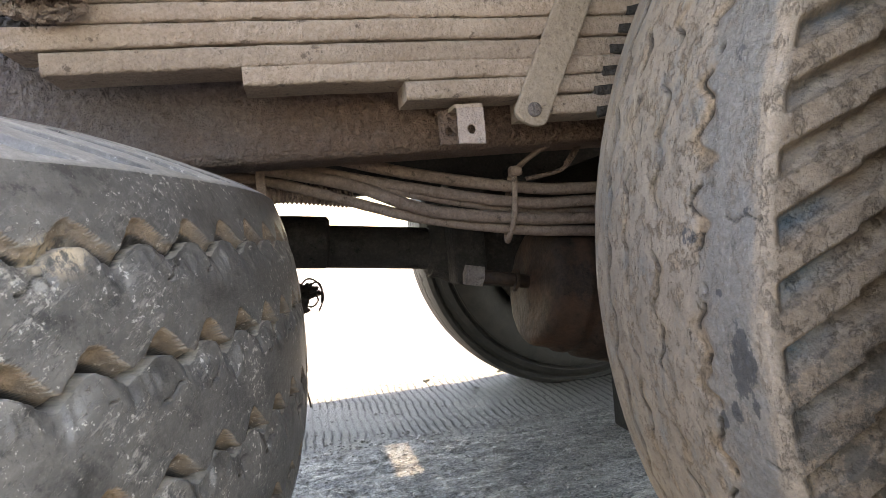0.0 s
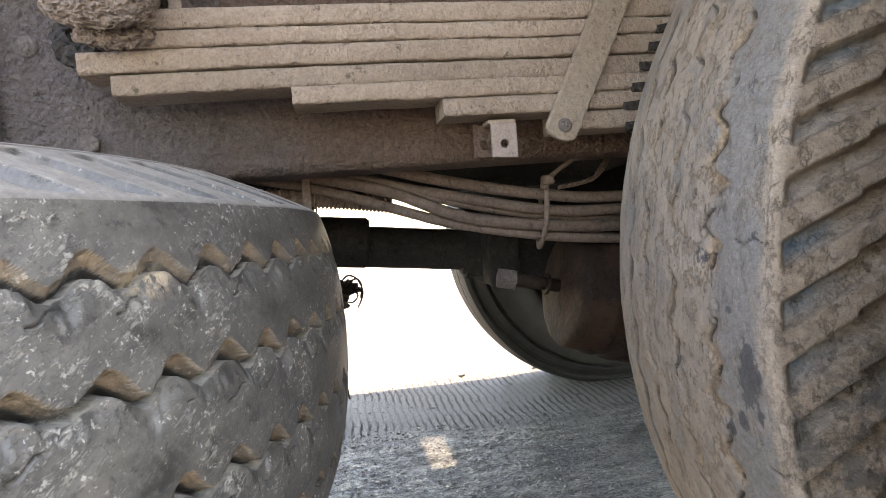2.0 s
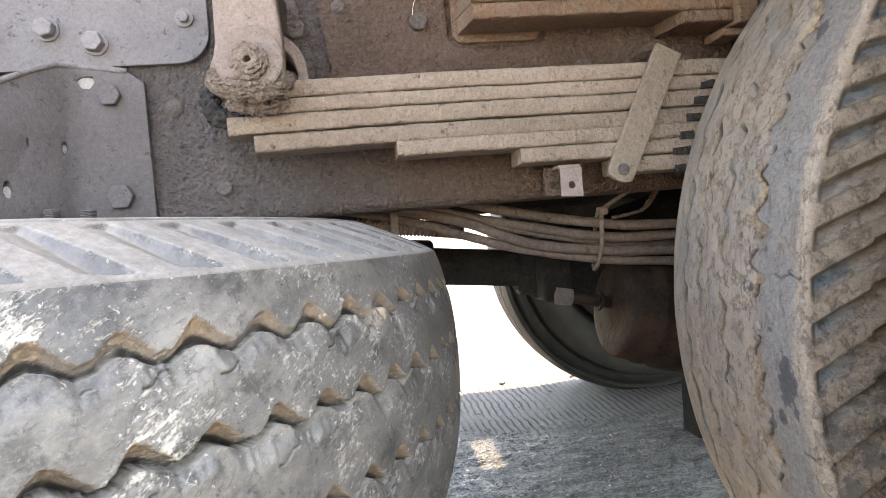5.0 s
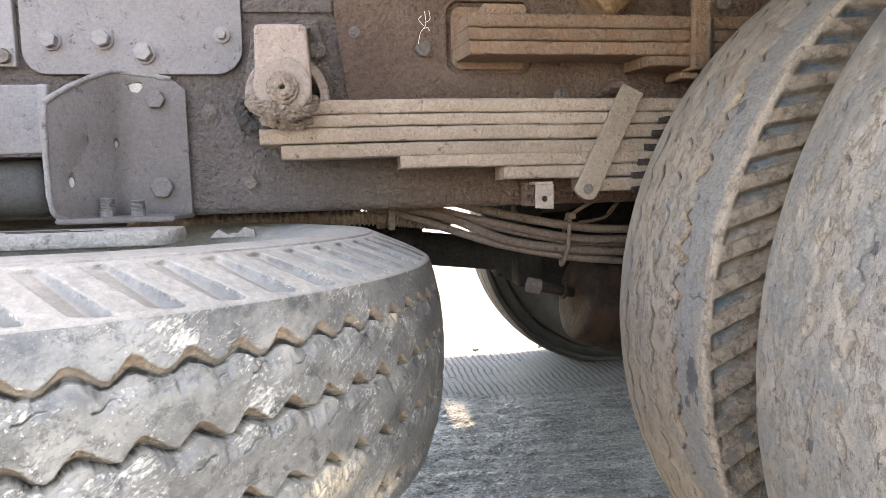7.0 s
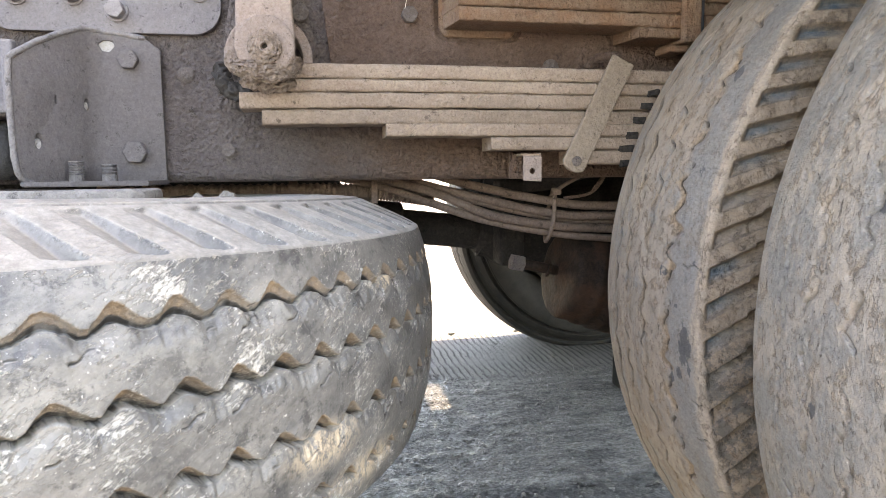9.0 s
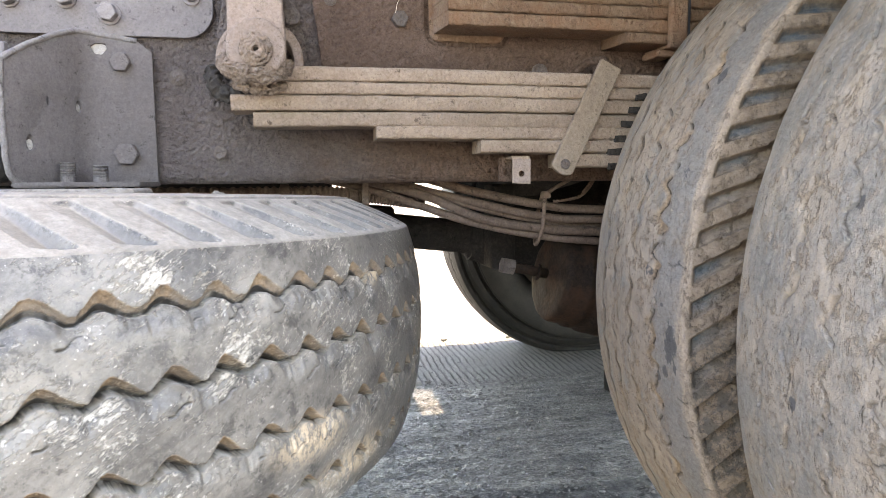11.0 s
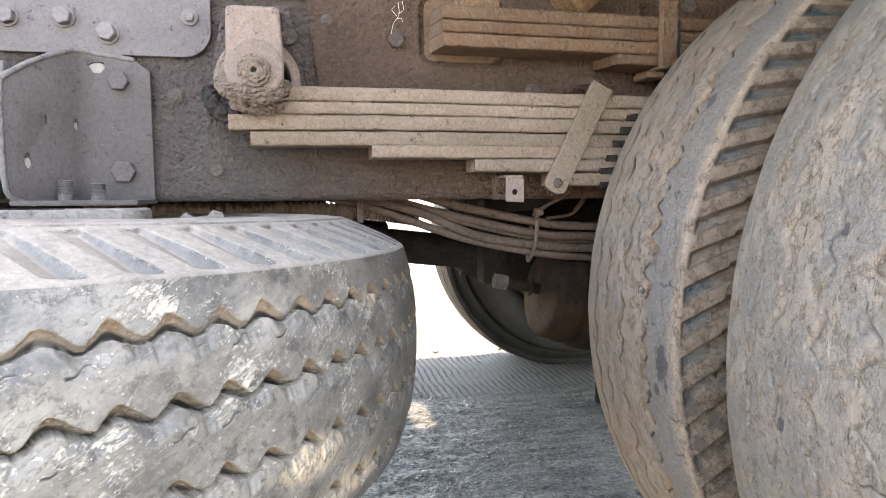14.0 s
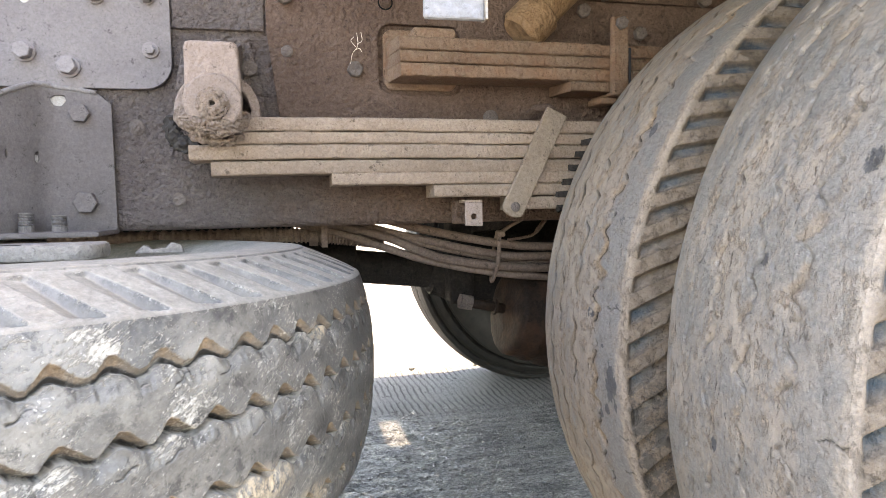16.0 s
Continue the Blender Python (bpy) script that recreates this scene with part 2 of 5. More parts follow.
def dusty(name, under, dust, amount=0.5, grain=140, rough=0.85, relief=0.5, rust=None, metal=0.0, rusty_right=None, spec=0.22, deep=0.009):
    """Painted or bare steel under dried mud and dust."""
    n = Nodes(name)
    big = n.noise(9, 5, 0.62)
    mid = n.noise(grain, 5, 0.75)
    grit = n.noise(grain * 2.6, 4, 0.75)
    f = n.math("ADD", n.math("MULTIPLY", big, 0.55), n.math("MULTIPLY", mid, 0.6))
    col = n.mix(n.ramp(f, [(0.68 - 0.45 * amount, 0), (1.0 - 0.45 * amount, 1)]), under, dust)
    col = n.mix(n.ramp(grit, [(0.36, 0.32), (0.48, 0.0)]), col, tuple(c * 0.5 for c in under))
    col = n.mix(n.ramp(grit, [(0.55, 0.0), (0.70, 0.28)]), col, tuple(min(1, c * 1.30) for c in dust))
    col = n.mix(n.ramp(n.noise(grain * 0.45, 6, 0.82), [(0.585, 0), (0.65, 0.8)]), col, tuple(c * 0.38 for c in under))
    if rust:
        col = n.mix(n.ramp(n.noise(17, 5, 0.7), [(0.48, 0), (0.66, 0.7)]), col, rust)
    if rusty_right:
        s = n.t.nodes.new("ShaderNodeSeparateXYZ")
        n.t.links.new(n.co, s.inputs[0])
        r = n.math("ADD", s.outputs[0], n.math("MULTIPLY", n.math("SUBTRACT", n.noise(14, 5, 0.7), 0.5), 0.35))
        col = n.mix(n.ramp(n.math("ADD", r, 0.6), [(0.28, 0), (0.52, 0.75)]), col, n.mix(n.ramp(mid, [(0.35, 0), (0.65, 1)]), rusty_right, tuple(c * 1.7 for c in rusty_right)))
    col = n.mix(1.0, col, n.mix(n.random(), (0.86, 0.85, 0.84), (1.10, 1.09, 1.08)), "MULTIPLY")
    height = n.math("ADD", n.math("MULTIPLY", n.noise(grain * 0.8, 3, 0.6), 1.5), n.math("MULTIPLY", mid, 0.5))
    return n.done(col, rough, metal, height, min(1.0, relief * 1.4), deep, spec)


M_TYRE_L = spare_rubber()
M_TYRE_R = wheel_rubber("tyre_rubber_tan", (0.264, 0.209, 0.164), (0.160, 0.151, 0.144), 0.70, 0.85)
M_TYRE_O = wheel_rubber("tyre_rubber_dusty", (0.300, 0.248, 0.203), (0.196, 0.180, 0.164), 0.42, 0.5)
M_TYRE_F = dark_rubber()
M_RAIL = dusty("rail_paint_dusty", (0.1147, 0.0950, 0.0910), (0.1936, 0.1634, 0.1540), 0.45, 170, relief=0.85, deep=0.014, rusty_right=(0.115, 0.068, 0.046))
# brown of the side plate, set darker to hold the shade under the bed
M_RAIL_B = dusty("rail_brown", (0.0837, 0.0537, 0.0414), (0.1530, 0.1065, 0.0845), 0.4, 160, relief=0.6)
M_PLATE = dusty("plate_grey", (0.1638, 0.1503, 0.1550), (0.2300, 0.2155, 0.2203), 0.5, 150, relief=0.16)
M_BRACKET = dusty("bracket_grey", (0.1156, 0.1037, 0.1035), (0.1776, 0.1598, 0.1598), 0.45, 150, relief=0.17)
M_LEAF = dusty("spring_steel_mud", (0.1897, 0.1386, 0.1060), (0.3106, 0.2427, 0.1944), 0.62, 150, relief=0.5, deep=0.0055)
M_HANGER = dusty("hanger_pink_dust", (0.1935, 0.1462, 0.1258), (0.2881, 0.2322, 0.2050), 0.6, 150, relief=0.4, deep=0.006)
M_MUD = dusty("caked_mud", (0.165, 0.122, 0.100), (0.315, 0.25, 0.208), 0.5, 130, relief=1.0)
M_RUSTY = dusty("rusty_spring", (0.1496, 0.0924, 0.0634), (0.2552, 0.1804, 0.1302), 0.5, 160, relief=0.55, deep=0.006, rust=(0.20, 0.105, 0.062))
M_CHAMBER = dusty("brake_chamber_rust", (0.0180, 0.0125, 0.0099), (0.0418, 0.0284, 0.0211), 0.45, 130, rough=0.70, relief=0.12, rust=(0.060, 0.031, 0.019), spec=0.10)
M_HOSE = dusty("hose_dusty", (0.1118, 0.0787, 0.0632), (0.2279, 0.1697, 0.1400), 0.5, 130, relief=0.18)
M_BLACK = dusty("black_grease", (0.034, 0.031, 0.029), (0.078, 0.070, 0.063), 0.25, 90, relief=0.4, spec=0.06)
M_DARK = dusty("deep_black", (0.014, 0.014, 0.014), (0.030, 0.028, 0.026), 0.25, 90, relief=0.3, spec=0.02)
M_TUBE = dusty("yellow_tube", (0.150, 0.088, 0.046), (0.265, 0.172, 0.104), 0.5, 90, relief=0.6)
M_BOLT = dusty("bolt_dusty", (0.104, 0.085, 0.077), (0.174, 0.148, 0.136), 0.5, 200, relief=0.5)
M_STEEL = dusty("worn_steel", (0.27, 0.245, 0.22), (0.38, 0.34, 0.295), 0.4, 200, rough=0.5, relief=0.3, metal=0.3)
M_TANK = dusty("tank_grey", (0.066, 0.064, 0.064), (0.108, 0.104, 0.102), 0.4, 120, relief=0.2, spec=0.3)
M_TEAL = dusty("dull_teal", (0.026, 0.045, 0.047), (0.070, 0.098, 0.100), 0.4, 60, rough=0.45, relief=0.2, spec=0.4)
M_EDGE = dusty("pale_edge", (0.1360, 0.1255, 0.1235), (0.2160, 0.2009, 0.1974), 0.5, 150, relief=0.3)
M_CLIP = dusty("clip_dust", (0.185, 0.142, 0.108), (0.285, 0.230, 0.180), 0.55, 150, relief=0.35, deep=0.005)
M_CARRIER = dusty("carrier_dust", (0.165, 0.150, 0.138), (0.285, 0.262, 0.240), 0.5, 120, relief=0.4)
# pale colour standing in for the brightness seen through holes
M_HOLE_LIGHT = dusty("hole_light_pale", (0.34, 0.325, 0.31), (0.50, 0.48, 0.455), 0.5, 200, relief=0.3)
M_STRAW = Nodes("pale_string").done((0.62, 0.54, 0.45), 0.9)
M_WHITE = dusty("strap_grey", (0.185, 0.188, 0.20), (0.29, 0.292, 0.305), 0.5, 120, relief=0.2)


def road_material():
    n = Nodes("road")
    s = n.t.nodes.new("ShaderNodeSeparateXYZ")
    n.t.links.new(n.co, s.inputs[0])
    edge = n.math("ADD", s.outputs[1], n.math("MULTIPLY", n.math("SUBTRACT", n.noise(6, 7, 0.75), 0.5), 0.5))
    # darker, grittier strip of the road
    gritty_zone = n.ramp(edge, [(0.84, 1), (0.99, 0.0)])
    grit = n.noise(150, 5, 0.8, stretch=(0.6, 1.3, 1))
    fine = n.noise(420, 3, 0.75)
    concrete = n.mix(n.noise(40, 6, 0.75), (0.215, 0.207, 0.192), (0.36, 0.347, 0.322))
    concrete = n.mix(spread(n, fine, 0.55, 0.68, 0.7), concrete, (0.065, 0.062, 0.057))
    concrete = n.mix(n.attr("groove"), concrete, n.mix(fine, (0.030, 0.029, 0.027), (0.085, 0.081, 0.075)))
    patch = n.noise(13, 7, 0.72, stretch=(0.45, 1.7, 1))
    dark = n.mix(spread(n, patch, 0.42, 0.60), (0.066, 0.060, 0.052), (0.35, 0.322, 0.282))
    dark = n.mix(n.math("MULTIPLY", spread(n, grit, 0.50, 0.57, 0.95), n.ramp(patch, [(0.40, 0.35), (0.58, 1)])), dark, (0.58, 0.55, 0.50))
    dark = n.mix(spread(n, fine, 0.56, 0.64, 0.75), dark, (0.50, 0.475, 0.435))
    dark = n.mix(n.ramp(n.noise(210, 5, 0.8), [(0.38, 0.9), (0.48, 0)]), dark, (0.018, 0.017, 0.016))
    # near-black band below about y 0.24
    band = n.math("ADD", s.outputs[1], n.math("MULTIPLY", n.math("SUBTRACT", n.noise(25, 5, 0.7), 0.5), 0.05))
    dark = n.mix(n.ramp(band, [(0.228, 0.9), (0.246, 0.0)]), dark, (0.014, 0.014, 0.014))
    gritty_zone = n.math("MULTIPLY", gritty_zone, n.ramp(n.math("ADD", edge, 1.0), [(0.35, 0.0), (0.6, 1.0)]))
    col = n.mix(gritty_zone, concrete, dark)
    h = n.math("ADD", n.math("MULTIPLY", grit, 1.2), n.math("MULTIPLY", fine, 0.4))
    return n.done(col, n.mix(gritty_zone, (0.78, 0.78, 0.78), n.ramp(n.noise(60, 5, 0.75), [(0.36, 0.30), (0.62, 0.7)])), 0, h, 1.0, 0.022, 0.6)


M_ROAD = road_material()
M_STONE = dusty("grit", (0.085, 0.083, 0.078), (0.33, 0.315, 0.29), 0.45, 110, rough=0.4, spec=0.5)


# ---- mesh helpers ----
def link_mesh(name, bm, material, parent=None, label="", smooth=False):
    me = bpy.data.meshes.new(name)
    bm.normal_update()
    bm.to_mesh(me)
    bm.free()
    if smooth:
        me.polygons.foreach_set("use_smooth", [True] * len(me.polygons))
        if smooth == "angle":
            me.set_sharp_from_angle(angle=radians(38))
    me.materials.append(material)
    ob = new(name, me)
    if parent:
        ob.parent = parent
    if label:
        ob["label"] = label
    return ob


def part(name, bm, material, parent, label="", smooth=False):
    return link_mesh(name, bm, material, parent, label, smooth)


def thing(name, label, category, group="", kind=""):
    return tagged(new(name), label, category, group, kind)


def box(x0, x1, y0, y1, z0, z1, bevel=0.002, segs=2):
    bm = bmesh.new()
    bmesh.ops.create_cube(bm, size=1.0)
    bmesh.ops.transform(bm, verts=bm.verts, matrix=Matrix.Translation(((x0 + x1) / 2, (y0 + y1) / 2, (z0 + z1) / 2)) @ Matrix.Diagonal((x1 - x0, y1 - y0, z1 - z0, 1)))
    if bevel:
        bmesh.ops.bevel(bm, geom=bm.edges[:], offset=bevel, segments=segs, affect="EDGES", profile=0.5)
    return bm


def moved(bm, m):
    bmesh.ops.transform(bm, verts=bm.verts, matrix=m)
    return bm


def joined(*parts):
    out = bmesh.new()
    for b in parts:
        me = bpy.data.meshes.new("tmp")
        b.to_mesh(me)
        b.free()
        out.from_mesh(me)
        bpy.data.meshes.remove(me)
    return out


def prism(outline, y0, y1, bevel=0.0015, holes=()):
    """An outline in x and z, drawn out from y0 to y1."""
    bm = bmesh.new()
    loops = [outline, *holes]
    edges = []
    for loop in loops:
        vs = [bm.verts.new((x, y0, z)) for x, z in loop]
        edges += [bm.edges.new((vs[i], vs[(i + 1) % len(vs)])) for i in range(len(vs))]
    bmesh.ops.triangle_fill(bm, use_beauty=True, use_dissolve=False, edges=edges)
    got = bmesh.ops.extrude_face_region(bm, geom=bm.faces[:])
    bmesh.ops.translate(bm, verts=[v for v in got["geom"] if isinstance(v, bmesh.types.BMVert)], vec=(0, y1 - y0, 0))
    bmesh.ops.recalc_face_normals(bm, faces=bm.faces[:])
    if bevel:
        sharp = [e for e in bm.edges if len(e.link_faces) == 2 and e.calc_face_angle(0) > 0.6]
        bmesh.ops.bevel(bm, geom=sharp, offset=bevel, segments=2, affect="EDGES", profile=0.5)
    return bm


def circle(cx, cz, r, n=20, a0=0.0):
    return [(cx + r * math.cos(a0 + 2 * math.pi * i / n), cz + r * math.sin(a0 + 2 * math.pi * i / n)) for i in range(n)]


def rounded(x0, x1, z0, z1, r, n=6):
    """A rounded rectangle; r is one radius, or four: lower left, lower right, upper right, upper left."""
    r = r if isinstance(r, tuple) else (r,) * 4
    out = []
    for (cx, cz, s, a), q in zip(((x0, z0, (1, 1), 180), (x1, z0, (-1, 1), 270), (x1, z1, (-1, -1), 0), (x0, z1, (1, -1), 90)), r):
        if q <= 0:
            out.append((cx, cz))
            continue
        for i in range(n + 1):
            b = radians(a + 90 * i / n)
            out.append((cx + s[0] * q + q * math.cos(b), cz + s[1] * q + q * math.sin(b)))
    return out


def tube(points, r, sides=12, wobble=0.0, closed=False):
    """A pipe along points; r: a radius, or one for each point."""
    bm = bmesh.new()
    pts = [Vector(p) for p in points]
    rings = []
    for i, p in enumerate(pts):
        d = (pts[min(i + 1, len(pts) - 1)] - pts[max(i - 1, 0)]).normalized()
        u = d.cross(Vector((0, 0, 1)) if abs(d.z) < 0.9 else Vector((1, 0, 0))).normalized()
        v = d.cross(u)
        q = r[i] if isinstance(r, (list, tuple)) else r
        ring = []
        for k in range(sides):
            a = 2 * math.pi * k / sides
            w = p + (u * math.cos(a) + v * math.sin(a)) * q
            if wobble:
                w += noise.noise_vector(w * 60) * wobble
            ring.append(bm.verts.new(w))
        rings.append(ring)
    for a, b in zip(rings, rings[1:]):
        for k in range(sides):
            bm.faces.new((a[k], a[(k + 1) % sides], b[(k + 1) % sides], b[k]))
    bm.faces.new(rings[0][::-1])
    bm.faces.new(rings[-1])
    bmesh.ops.recalc_face_normals(bm, faces=bm.faces[:])
    return bm


def smooth_path(ctrl, per=8):
    """A Catmull-Rom line through a few points."""
    p = [Vector(c) for c in ctrl]
    p = [2 * p[0] - p[1], *p, 2 * p[-1] - p[-2]]
    out = []
    for i in range(1, len(p) - 2):
        for k in range(per):
            t = k / per
            a, b, c, d = p[i - 1:i + 3]
            out.append(0.5 * ((2 * b) + (c - a) * t + (2 * a - 5 * b + 4 * c - d) * t * t + (3 * b - a - 3 * c + d) * t ** 3))
    out.append(p[-2])
    return out


def roughen(bm, amount, scale, seed=0.0):
    bm.normal_update()
    for v in bm.verts:
        v.co += v.normal * amount * (noise.noise(v.co * scale + Vector((seed, 0, 0))) + 0.5 * noise.noise(v.co * scale * 2.7))
    return bm


def bolt(r=0.011, h=0.009, washer=0.0, dome=False):
    """A bolt whose head looks along -y, its seat at y = 0."""
    bits = []
    if washer:
        bits.append(prism(circle(0, 0, washer, 20), -0.003, 0.001, 0.0007))
    base = -0.003 if washer else 0.0
    if dome:
        b = bmesh.new()
        rings = []
        for k in range(5):
            a = k / 4 * math.pi / 2 * 0.9
            rings.append([b.verts.new((r * math.cos(a) * math.cos(t), base - h * math.sin(a), r * math.cos(a) * math.sin(t))) for t in [2 * math.pi * i / 16 for i in range(16)]])
        for p, q in zip(rings, rings[1:]):
            for i in range(16):
                b.faces.new((p[i], p[(i + 1) % 16], q[(i + 1) % 16], q[i]))
        b.faces.new(rings[-1])
        bmesh.ops.recalc_face_normals(b, faces=b.faces[:])
        bits.append(b)
    else:
        bits.append(prism(circle(0, 0, r, 6, 0.3), base - h, base + 0.001, 0.0014))
    return joined(*bits)


# ---- the tyres ----
def ease(x):
    x = np.clip(x, 0, 1)
    return x * x * (3 - 2 * x)


def wander(A, rng, terms):
    return sum(np.sin(A * k + rng.rand() * 6.3) * w for k, w in terms)


def tyre_mesh(material, crown, half, drop, grooves, waves, lugs, fine, style, slant, seed, flat=None, side=0.042, cut_step=0.25, wear=1.0, steps=170, run_on=-0.012, spots=(), shift=0.0, cracks=()):
    """A truck tyre round local z: ribs parted by zigzag grooves, slanted lugs on the upper buttress.
    grooves: (height, arch, depth, mud, waves round the tyre, a crest in degrees) of each; fine: the arc in degrees that is finely cut;
    style: 'scalloped' or 'bald'; spots: stains as (degrees, height, half width in degrees, half height); cracks: (degrees, length) in from the edge."""
    az = []
    a = (fine[0] + fine[1]) / 2 + 180.0
    end = a + 360.0
    while a < end - 1e-6:
        az.append(a)
        a += cut_step if ((a - fine[0]) % 360.0) < (fine[1] - fine[0]) else 1.2
    az = np.radians(np.array(az) - 360.0)
    run = 0.065
    bulge = half + side
    prof, kind = [], []
    for q in np.linspace(0, 1, 10)[:-1]:
        prof.append((crown * 0.56 + (crown - drop - run - crown * 0.56) * q, -(half * 0.72 + (bulge - half * 0.72) * math.sin(q * math.pi * 0.62))))
        kind.append(0)
    for q in np.linspace(0, 1, 12)[:-1]:
        prof.append((crown - drop - run + run * q, -(bulge * 0.985 - (bulge * 0.985 - half) * q ** 1.5)))
        kind.append(0)
    for i in range(steps + 1):
        v = -half + 2 * half * i / steps
        prof.append((crown - drop * abs(v / half) ** 2.4, v))
        kind.append(1)
    for q in np.linspace(0, 1, 84)[1:]:
        prof.append((crown - drop - run * q, half + (bulge * 0.985 - half) * q ** 0.85))
        kind.append(2)
    for q in np.linspace(1, 0, 10)[1:]:
        prof.append((crown * 0.56 + (crown - drop - run - crown * 0.56) * q, half * 0.72 + (bulge - half * 0.72) * math.sin(q * math.pi * 0.62)))
        kind.append(3)
    prof, kind = np.array(prof), np.array(kind)
    tang = np.gradient(prof, axis=0)
    nrm = np.stack((tang[:, 1], -tang[:, 0]), 1)
    nrm /= np.linalg.norm(nrm, axis=1)[:, None]
    n_az, n_p = len(az), len(prof)
    A, V, Rr = az[:, None], prof[None, :, 1], prof[None, :, 0]
    # dark: painted shade of grooves, sipes, pits and cracks
    down, mud, paint, dark, stain, crust = (np.zeros((n_az, n_p)) for k in range(6))
    tread, upper = (kind == 1)[None, :], (kind == 2)[None, :]
    rng = np.random.RandomState(seed)
    slow = wander(A, rng, ((5, 0.5), (11, 0.4), (23, 0.35), (41, 0.3)))
    for g, (v0, arch, deep, muddy, turns, crest) in enumerate(grooves):
        lumps = wander(A, rng, ((37, 0.4), (61, 0.4), (89, 0.35), (143, 0.3), (311, 0.25), (523, 0.2), (797, 0.15)))
        ph = (A - radians(crest)) * turns / (2 * math.pi) + 0.45 + 0.05 * slow
        saw = ph % 1.0
        if style == "scalloped":
            # arches in the rib above; the groove follows them, widest under each arch
            hump = ease(np.where(saw < 0.45, saw / 0.45, 1 - (saw - 0.45) / 0.55))
            top = v0 - arch * (1 - hump) * (1 + 0.20 * lumps) + 0.0007 * lumps
            wide = 0.0044 + 0.0042 * hump * (1 + 0.25 * lumps)
            low = top - np.maximum(wide, 0.0030)
            wide = top - low
            t = (top - V) / wide
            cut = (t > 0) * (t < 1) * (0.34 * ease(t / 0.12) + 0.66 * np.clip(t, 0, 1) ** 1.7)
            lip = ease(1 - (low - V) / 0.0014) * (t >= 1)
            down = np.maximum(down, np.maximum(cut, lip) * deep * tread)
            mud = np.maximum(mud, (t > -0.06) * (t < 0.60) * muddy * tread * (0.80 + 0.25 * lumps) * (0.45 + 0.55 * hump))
            # shade line under each arch, carried into the colour
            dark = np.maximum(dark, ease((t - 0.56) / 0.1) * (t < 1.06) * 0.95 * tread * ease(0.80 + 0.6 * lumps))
            # the rib below is worn into shallow scoops between the waves
            far = (low - V) / (0.013 + 0.003 * lumps)
            ridge = np.abs(((ph + 0.45 - 0.35 * np.clip(far, 0, 1)) % 1.0) - 0.5) * 2
            scoop = ease(1 - far) * (far > 0) * (1 - 0.85 * ridge ** 2)
            down = np.maximum(down, scoop * 0.0034 * tread)
        else:
            # almost worn away: a thin winding cut, broken off here and there
            zig = np.sin(2 * math.pi * ph) + 0.3 * np.sin(4 * math.pi * ph + 1)
            lumps = wander(A, rng, ((37, 0.5), (61, 0.4), (89, 0.4), (143, 0.3), (233, 0.3)))
            d = V - (v0 + arch * zig + 0.0016 * lumps)
            open_ = ease(0.45 + 0.6 * lumps - 5.5 * v0)
            wide = np.interp(v0, [-0.062, -0.028, 0.013, 0.056], [0.0034, 0.0024, 0.0023, 0.0030]) * (0.65 + 0.35 * open_) * (1 + 0.3 * np.sin(2 * math.pi * ph + 1.2)) * (wear if v0 < run_on else 1.0)
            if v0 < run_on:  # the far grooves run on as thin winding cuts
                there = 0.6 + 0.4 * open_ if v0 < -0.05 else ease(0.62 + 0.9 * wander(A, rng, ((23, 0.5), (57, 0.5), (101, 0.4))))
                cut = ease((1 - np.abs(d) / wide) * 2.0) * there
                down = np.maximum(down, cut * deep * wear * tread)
                # walls as well as floor get the painted shade
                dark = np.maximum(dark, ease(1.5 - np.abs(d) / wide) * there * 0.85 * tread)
                mud = np.maximum(mud, ease(1.8 - np.abs(d - 0.001) / 0.0042) * muddy * tread * ease(0.3 + 0.8 * wander(A, rng, ((29, 0.5), (53, 0.5), (71, 0.5)))))
            else:  # the others are filled with clay, open only in short pits
                width = 0.0034 + 0.0022 * (v0 > 0.03)
                kept = ease(0.55 + 0.9 * wander(A, rng, ((19, 0.5), (41, 0.5), (67, 0.4)))) if wear > 0.8 else ease((0.36 - np.abs(saw - 0.5)) / 0.10) * ease(0.6 + 0.9 * wander(A, rng, ((13, 0.5), (31, 0.5))))
                fill = ease(1.45 - np.abs(d) / (width * (1 + 0.3 * lumps))) * kept
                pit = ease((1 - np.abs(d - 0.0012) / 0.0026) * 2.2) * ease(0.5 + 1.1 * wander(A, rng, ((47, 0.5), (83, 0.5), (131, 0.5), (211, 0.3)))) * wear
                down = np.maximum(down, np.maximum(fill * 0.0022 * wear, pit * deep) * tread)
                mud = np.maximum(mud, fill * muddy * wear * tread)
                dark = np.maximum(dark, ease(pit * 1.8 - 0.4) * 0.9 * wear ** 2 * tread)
    if style == "scalloped":
        for g in range(len(grooves) - 1):
            mid = (grooves[g][0] + grooves[g + 1][0]) / 2
            ph = (A * waves / (2 * math.pi) + g * 0.37 + 0.12 * slow) % 1.0 - 0.5
            along = ph * 2 * math.pi / waves * crown
            d = (V - mid - 0.002 * slow) - along * 0.5 - 0.0009 * np.sin(along * 620)
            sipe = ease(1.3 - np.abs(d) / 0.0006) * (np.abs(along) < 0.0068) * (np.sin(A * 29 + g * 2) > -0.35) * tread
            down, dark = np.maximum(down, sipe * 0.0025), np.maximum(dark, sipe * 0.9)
    q = np.clip((crown - drop - Rr) / run, 0, 1)
    if style == "scalloped":
        # slots with one steep wall and a floor that rises away from it, deepest at their outer end
        ph = (A * lugs / (2 * math.pi) + slant * (q - 0.1) - shift + 0.015 * slow) % 1.0
        rise = np.clip((ph - 0.47) / 0.53, 0, 1)
